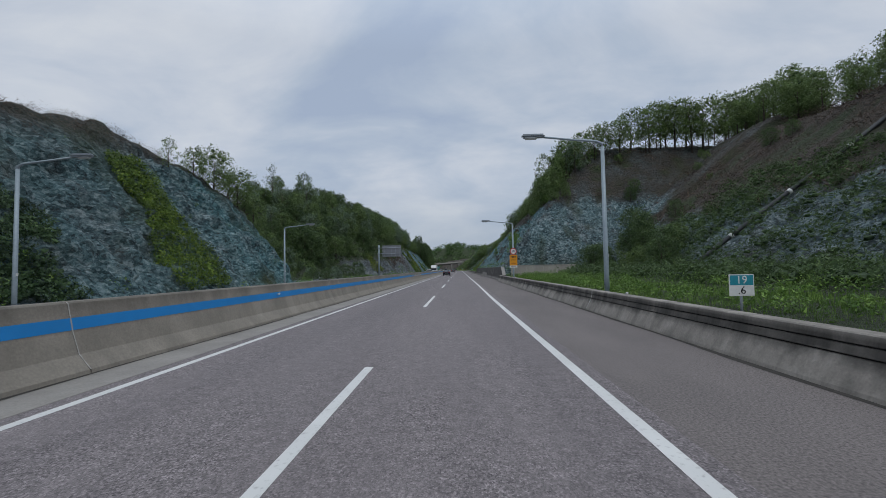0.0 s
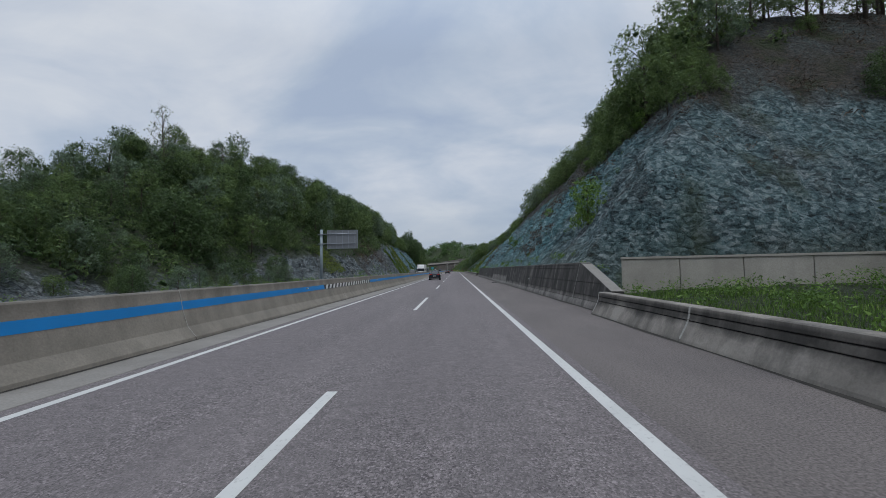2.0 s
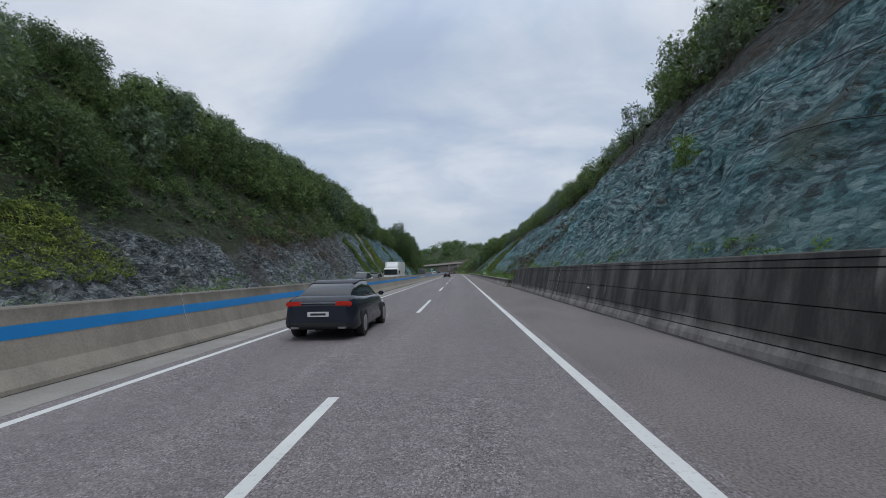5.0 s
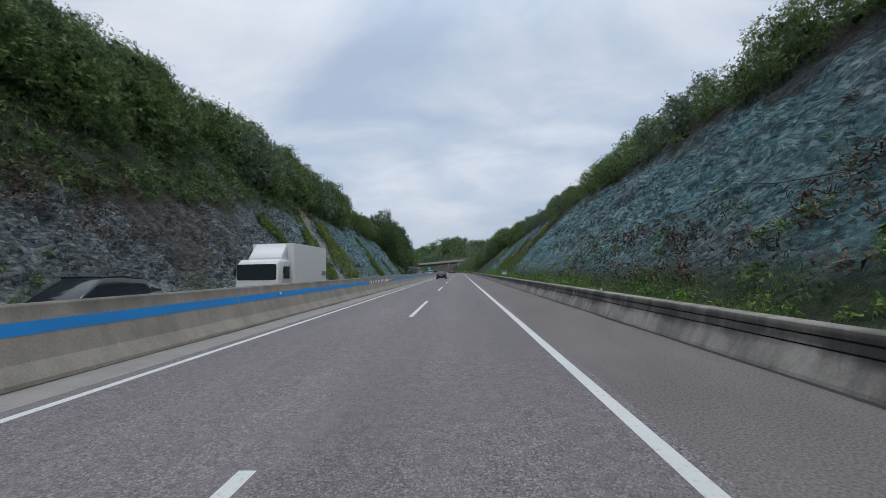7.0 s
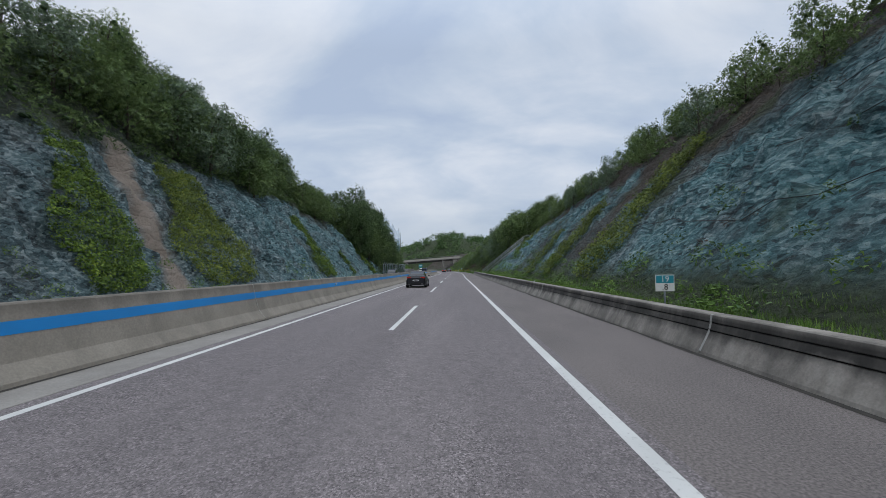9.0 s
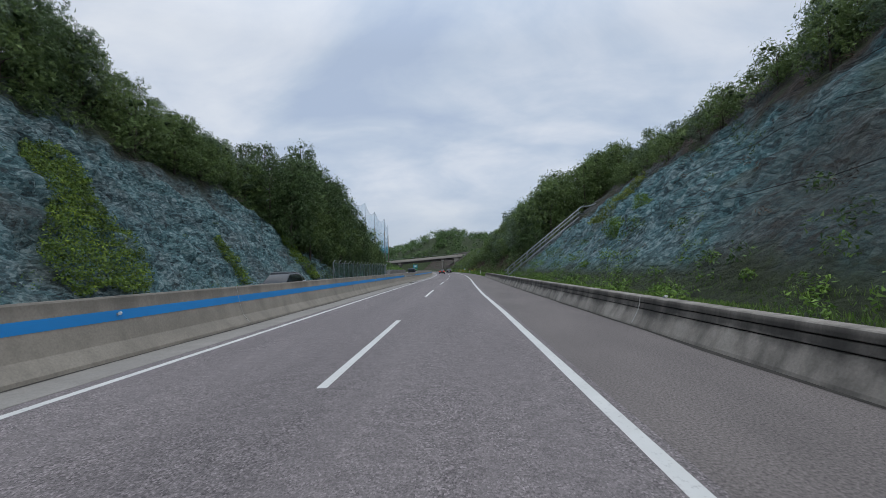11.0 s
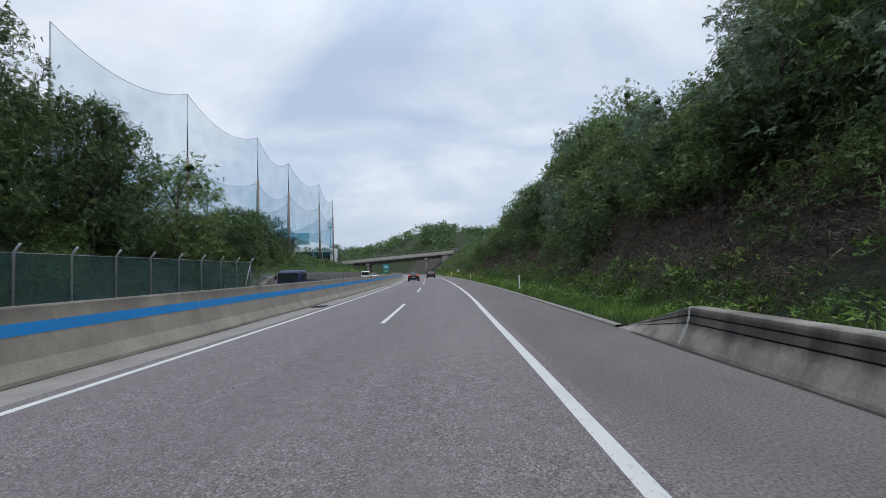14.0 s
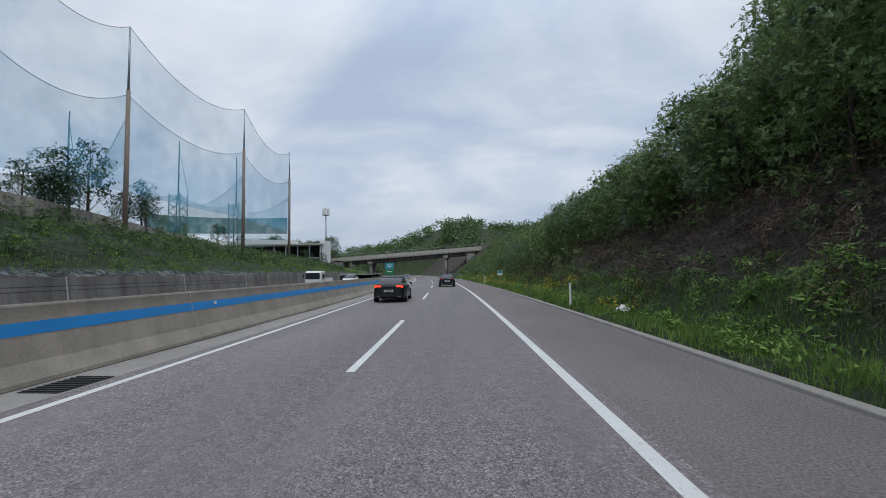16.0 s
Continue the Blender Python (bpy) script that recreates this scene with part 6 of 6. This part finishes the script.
range_house = root("range_building", pose(-64, 492, 2.2), "white driving range building with open dark bays", "building")
part("roof", box(36, 9, 0.5, (0, 0, 9.0), 0.05), PALEWALL, range_house)
part("roof_parapet", box(24, 7, 1.5, (-5, 0, 9.9), 0.05), WHITE, range_house)
# near-black back wall stands in for the shade inside the bays
part("back_wall", box(36, 0.4, 9, (0, 4, 4.4)), GROOVE, range_house)
part("floor_slab", box(36, 8.5, 0.35, (0, 0, 4.6), 0.03), PALEWALL, range_house)
part("ground_storey", box(35, 7.5, 4.2, (0, 0.6, 2.3), 0.03), TEAL_STEEL, range_house)
for k in range(10):
    part("column", box(0.3, 0.3, 9.0, (-17.5 + 3.9 * k, -4.0, 4.5), 0.02), GALV, range_house)
part("end_pier", box(1.5, 6.5, 10.5, (17.5, 0, 5.0), 0.03), WHITE, range_house)
mast = root("phone_mast", pose(-53.7, 514.0, 5.0), "phone mast with white antenna boxes", "mast")
part("shaft", tube([(0, 0, -1), (0, 0, 21.5)], [0.3, 0.2], 10), GALV, mast)
for k in range(5):
    a = 2 * math.pi * k / 5
    part("antenna", box(0.55, 0.4, 2.4, (1.1 * math.cos(a), 1.1 * math.sin(a), 20.4), 0.05), WHITE, mast)
part("platform", tube([(0, 0, 19.0), (0, 0, 19.15)], 1.3, 12), GALV, mast)

# ---- road bridge over the motorway ----
bridge = root("road_bridge", Matrix(), "concrete road bridge crossing over the motorway", "bridge", kind="structure")


def slant(x):
    return 5.0 + 0.066 * (x + 40)


def deck_piece(name, x0, x1, y0, y1, low, high, material, label=""):
    v = [(x, y, slant(x) + h) for x in (x0, x1) for y in (y0, y1) for h in (low, high)]
    return part(name, mesh(name, v, [(0, 2, 3, 1), (4, 5, 7, 6), (0, 1, 5, 4), (2, 6, 7, 3), (1, 3, 7, 5), (0, 4, 6, 2)], material), None, bridge, label)


deck_piece("deck", -62, 26, 500, 509, 0.9, 1.35, GUTTER)
# girders take the dark wall concrete to paint the shade beneath the deck
for k in range(4):
    deck_piece("girder", -40, 0, 500.8 + 2.2 * k, 501.6 + 2.2 * k, -0.25, 0.9, DARKWALL, "concrete girder coloured dark for the deck's shade")
for k in range(11):
    deck_piece("parapet_panel", -62 + 8 * k, -62 + 8 * k + 7.95, 500, 500.3, 1.35, 2.45, PALEWALL)
for k in range(44):
    x = -61 + 2 * k
    deck_piece("rail_post", x, x + 0.07, 500.1, 500.17, 2.45, 3.25, GALV)
deck_piece("rail", -62, 26, 500.1, 500.16, 3.2, 3.27, GALV)
for x in (-7.2, -33.5):
    for y in (501.5, 504.5, 507.5):
        part("pier", tube([(x, y, -0.3), (x, y, slant(x) - 0.25)], 0.55, 14), GUTTER, bridge)
    part("pier_cap", box(1.6, 8.6, 0.9, (x, 504.5, slant(x) - 0.2), 0.05), GUTTER, bridge)
part("abutment", box(3, 9, 6.2, (-44.5, 504.5, 3.0), 0.05), GUTTER, bridge)
part("abutment", box(3, 9, 8.0, (1.5, 504.5, 3.8), 0.05), GUTTER, bridge)

# ---- litter ----
bag = bmesh.new()
bmesh.ops.create_icosphere(bag, subdivisions=3, radius=0.22)
for v in bag.verts:
    k = 1 + 0.35 * noise.noise(v.co * 9.0) + 0.15 * noise.noise(v.co * 25.0)
    v.co = Vector((v.co.x * 1.7 * k, v.co.y * k, v.co.z * 0.75 * k))
litter = root("plastic_bag", pose(8.35, 347.5, float(ground_right(8.5, 347.5)) + 0.18, 0, 10, 30), "crumpled white plastic bag lying in the grass", "litter")
part("bag_film", bag, WHITE, litter)
litter2 = copy_thing(litter, pose(6.95, 366.5, float(ground_right(7.3, 366.5)) + 0.12, 0, 0, 80))

# ---- vehicles ----


def loft(sections, smooth=True):
    """A closed hull through rings of equal point count."""
    bm = bmesh.new()
    rings = [[bm.verts.new(p) for p in s] for s in sections]
    n = len(rings[0])
    for u, v in zip(rings, rings[1:]):
        for j in range(n):
            f = bm.faces.new((u[j], u[(j + 1) % n], v[(j + 1) % n], v[j]))
            f.smooth = smooth
    bm.faces.new(rings[0][::-1])
    bm.faces.new(rings[-1])
    bmesh.ops.recalc_face_normals(bm, faces=bm.faces[:])
    return bm


def ring(y, half, z0, z1, r=0.12, tuck=0.0):
    """A rounded cross-section at y; tuck narrows its top."""
    pts = []
    for sx, sz, a0 in ((1, -1, -90), (1, 1, 0), (-1, 1, 90), (-1, -1, 180)):
        h = half - (tuck if sz > 0 else 0.0)
        cx, cz = sx * (h - r), (z0 + r) if sz < 0 else (z1 - r)
        for k in range(4):
            a = radians(a0 + 30 * k)
            pts.append((cx + r * math.cos(a), y, cz + r * math.sin(a)))
    return pts


def wheel(parent, x, y, radius, width):
    tyre = part("wheel", tube([(x - width / 2, y, radius), (x + width / 2, y, radius)], radius, 20), RUBBER, parent)
    s = 1 if x > 0 else -1
    part("rim", tube([(x + s * (width / 2 - 0.02), y, radius), (x + s * (width / 2 + 0.008), y, radius)], radius * 0.64, 14), RIM, tyre)


def sedan(name, m, paint_mat, label, lit=False, tall=0.0):
    """A car with its tail towards -y; tall raises the roof for an estate-like body."""
    car = root(name, m, label, "car")
    body = loft([ring(-2.42, 0.70, 0.42, 0.86, 0.10, 0.05), ring(-2.34, 0.84, 0.30, 1.04 + tall * 0.2, 0.14, 0.06), ring(-1.9, 0.92, 0.22, 1.09 + tall * 0.3, 0.15, 0.10), ring(-0.9, 0.93, 0.20, 1.02 + tall * 0.2, 0.13, 0.08), ring(0.9, 0.93, 0.20, 0.99 + tall * 0.1, 0.13, 0.08), ring(1.7, 0.91, 0.22, 0.90, 0.15, 0.10), ring(2.25, 0.84, 0.28, 0.76, 0.15, 0.10), ring(2.42, 0.66, 0.36, 0.62, 0.10, 0.05)])
    shell = part("body", body, paint_mat, car)
    cabin = loft([ring(-1.95 - 0.3 * tall, 0.74, 0.95, 1.08 + tall, 0.05, 0.06), ring(-1.25 - 0.5 * tall, 0.76, 0.95, 1.36 + tall, 0.09, 0.14), ring(-0.5, 0.77, 0.95, 1.46 + tall, 0.10, 0.16), ring(0.25, 0.77, 0.95, 1.44 + tall, 0.10, 0.16), ring(1.25, 0.76, 0.90, 1.00, 0.04, 0.04)])
    part("window_glass", cabin, GLASS, car, "dark tinted window glass")
    part("roof", loft([ring(-1.15 - 0.5 * tall, 0.61, 1.33 + tall, 1.385 + tall, 0.02), ring(-0.5, 0.62, 1.43 + tall, 1.475 + tall, 0.02), ring(0.3, 0.60, 1.40 + tall, 1.45 + tall, 0.02)]), paint_mat, car)
    for s in (-1, 1):
        lamp = part("tail_lamp", box(0.42, 0.10, 0.13, (s * 0.60, -2.37, 0.90), 0.03), BRAKE if lit else TAIL, shell, "red tail lamp")
        part("head_lamp", box(0.34, 0.12, 0.12, (s * 0.62, 2.33, 0.66), 0.03), LENS, shell)
        part("exhaust", box(0.20, 0.10, 0.07, (s * 0.58, -2.40, 0.34), 0.02), RIM, shell, "chrome exhaust trim")
        part("mirror", box(0.20, 0.14, 0.12, (s * 0.98, 0.72, 1.02), 0.04), paint_mat, shell)
        for y in (-1.42, 1.45):
            wheel(car, s * 0.82, y, 0.34, 0.24)
    plate = part("number_plate", box(0.52, 0.02, 0.12, (0, -2.445, 0.66), 0.004), PLATE, shell, "white number plate")
    part("plate_bar", box(0.38, 0.006, 0.05, (0, -2.458, 0.66)), BLACK, plate)
    part("bumper", box(1.5, 0.14, 0.20, (0, -2.36, 0.40), 0.05), RUBBER, shell)
    part("trim_bar", box(0.9, 0.04, 0.03, (0, -2.42, 0.93), 0.008), RIM, shell)
    return car


def on_road(o, y, back=False):
    slope = (float(bend(y + 1)) - float(bend(y - 1))) / 2
    return pose(float(bend(y)) + o, y, 0.0, 0, 0, math.degrees(-math.atan(slope)) + (180 if back else 0))


sedan("sedan_car", on_road(-1.75, 376.6), CAR_BLACK, "shiny black sedan with lit red tail lamps", True)
sedan("sedan_car", on_road(1.75, 402.0), CAR_NAVY, "dark navy sedan with a light number plate")
sedan("sedan_car", on_road(-1.75, 112.5), CAR_NAVY, "black sedan in the inner lane")
sedan("sedan_car", on_road(-1.75, 226.5), CAR_BLACK, "black sedan in the inner lane")
sedan("estate_car", on_road(-8.7, 257.5, True), CAR_SILVER, "grey estate car behind the median barrier", False, 0.22)
sedan("estate_car", on_road(-8.9, 154.0, True), CAR_NAVY, "dark estate car behind the median barrier", False, 0.2)
sedan("hatchback_car", on_road(-8.9, 147.2, True), CAR_WHITE, "white tall hatchback behind the median barrier", False, 0.3)
sedan("sedan_car", on_road(-12.2, 414.0, True), CAR_WHITE, "white car on the opposite carriageway")


def truck(name, m, cab_mat, load, label, length=7.2, box_h=2.75):
    """A cab-over truck facing +y: 'box' carries a closed body, 'bed' a flat bed with low sides."""
    t = root(name, m, label, "truck")
    big = load == "box"
    w, ch = (1.08, 2.35) if big else (0.84, 1.95)
    f = length / 2
    cab = part("cab", loft([ring(f - 1.75, w, 0.55, ch, 0.12, 0.05), ring(f - 0.35, w, 0.50, ch, 0.14, 0.06), ring(f - 0.08, w - 0.03, 0.45, ch * 0.93, 0.14, 0.05), ring(f, w - 0.04, 0.45, ch * 0.56, 0.12, 0.03)]), cab_mat, t)
    part("windscreen", box(2 * w - 0.22, 0.10, ch * 0.33, (0, f - 0.02, ch * 0.735), 0.03), GLASS, cab)
    for s in (-1, 1):
        part("side_window", box(0.03, 0.75, ch * 0.26, (s * (w - 0.005), f - 1.05, ch * 0.72), 0.01), GLASS, cab)
        part("head_lamp", box(0.3, 0.08, 0.18, (s * (w - 0.25), f + 0.0, 0.78), 0.03), LENS, cab)
        part("mirror", box(0.14, 0.10, 0.32, (s * (w + 0.18), f - 0.35, ch * 0.74), 0.03), RUBBER, cab)
        for y in (f - 0.95, -f + 1.3):
            wheel(t, s * (w - 0.18), y, 0.42 if big else 0.33, 0.28)
    part("chassis", box(0.9, length - 0.8, 0.22, (0, -0.2, 0.62), 0.02), RUBBER, t)
    if big:
        cargo = part("cargo_box", box(2.25, length - 2.0, box_h - 0.85, (0, -0.95, 0.85 + (box_h - 0.85) / 2), 0.03), CAR_WHITE, t, "plain white cargo box")
        for s in (-1, 1):
            part("side_rail", box(0.04, length - 2.1, 0.06, (s * 1.14, -0.95, 0.92), 0.01), GALV, cargo)
            part("print_bars", box(0.012, 0.8, 0.28, (s * 1.130, -3.2, 1.6)), GREYBOARD, cargo)
        part("wind_deflector", loft([ring(f - 1.7, 0.9, ch - 0.05, box_h - 0.05, 0.1, 0.05), ring(f - 0.9, 0.85, ch - 0.05, ch + 0.12, 0.05, 0.02)]), cab_mat, cab)
    else:
        bed = part("bed", box(1.7, length - 1.9, 0.12, (0, -0.95, 0.80), 0.01), GALV, t)
        for s in (-1, 1):
            part("side_board", box(0.05, length - 1.9, 0.36, (s * 0.83, -0.95, 1.02), 0.01), cab_mat, bed)
        part("tail_board", box(1.7, 0.05, 0.36, (0, -f + 0.02, 1.02), 0.01), cab_mat, bed)
    return t


truck("box_truck", on_road(-8.15, 166.6, True), CAR_WHITE, "box", "white box truck on the opposite carriageway", 7.6, 3.25)
truck("pickup_truck", on_road(-9.0, 337.0, True), CAR_BLUE, "bed", "dark blue small pickup truck behind the barrier", 4.9)
truck("pickup_truck", on_road(-12.0, 396.0, True), CAR_WHITE, "bed", "white small pickup truck behind the barrier", 4.9)
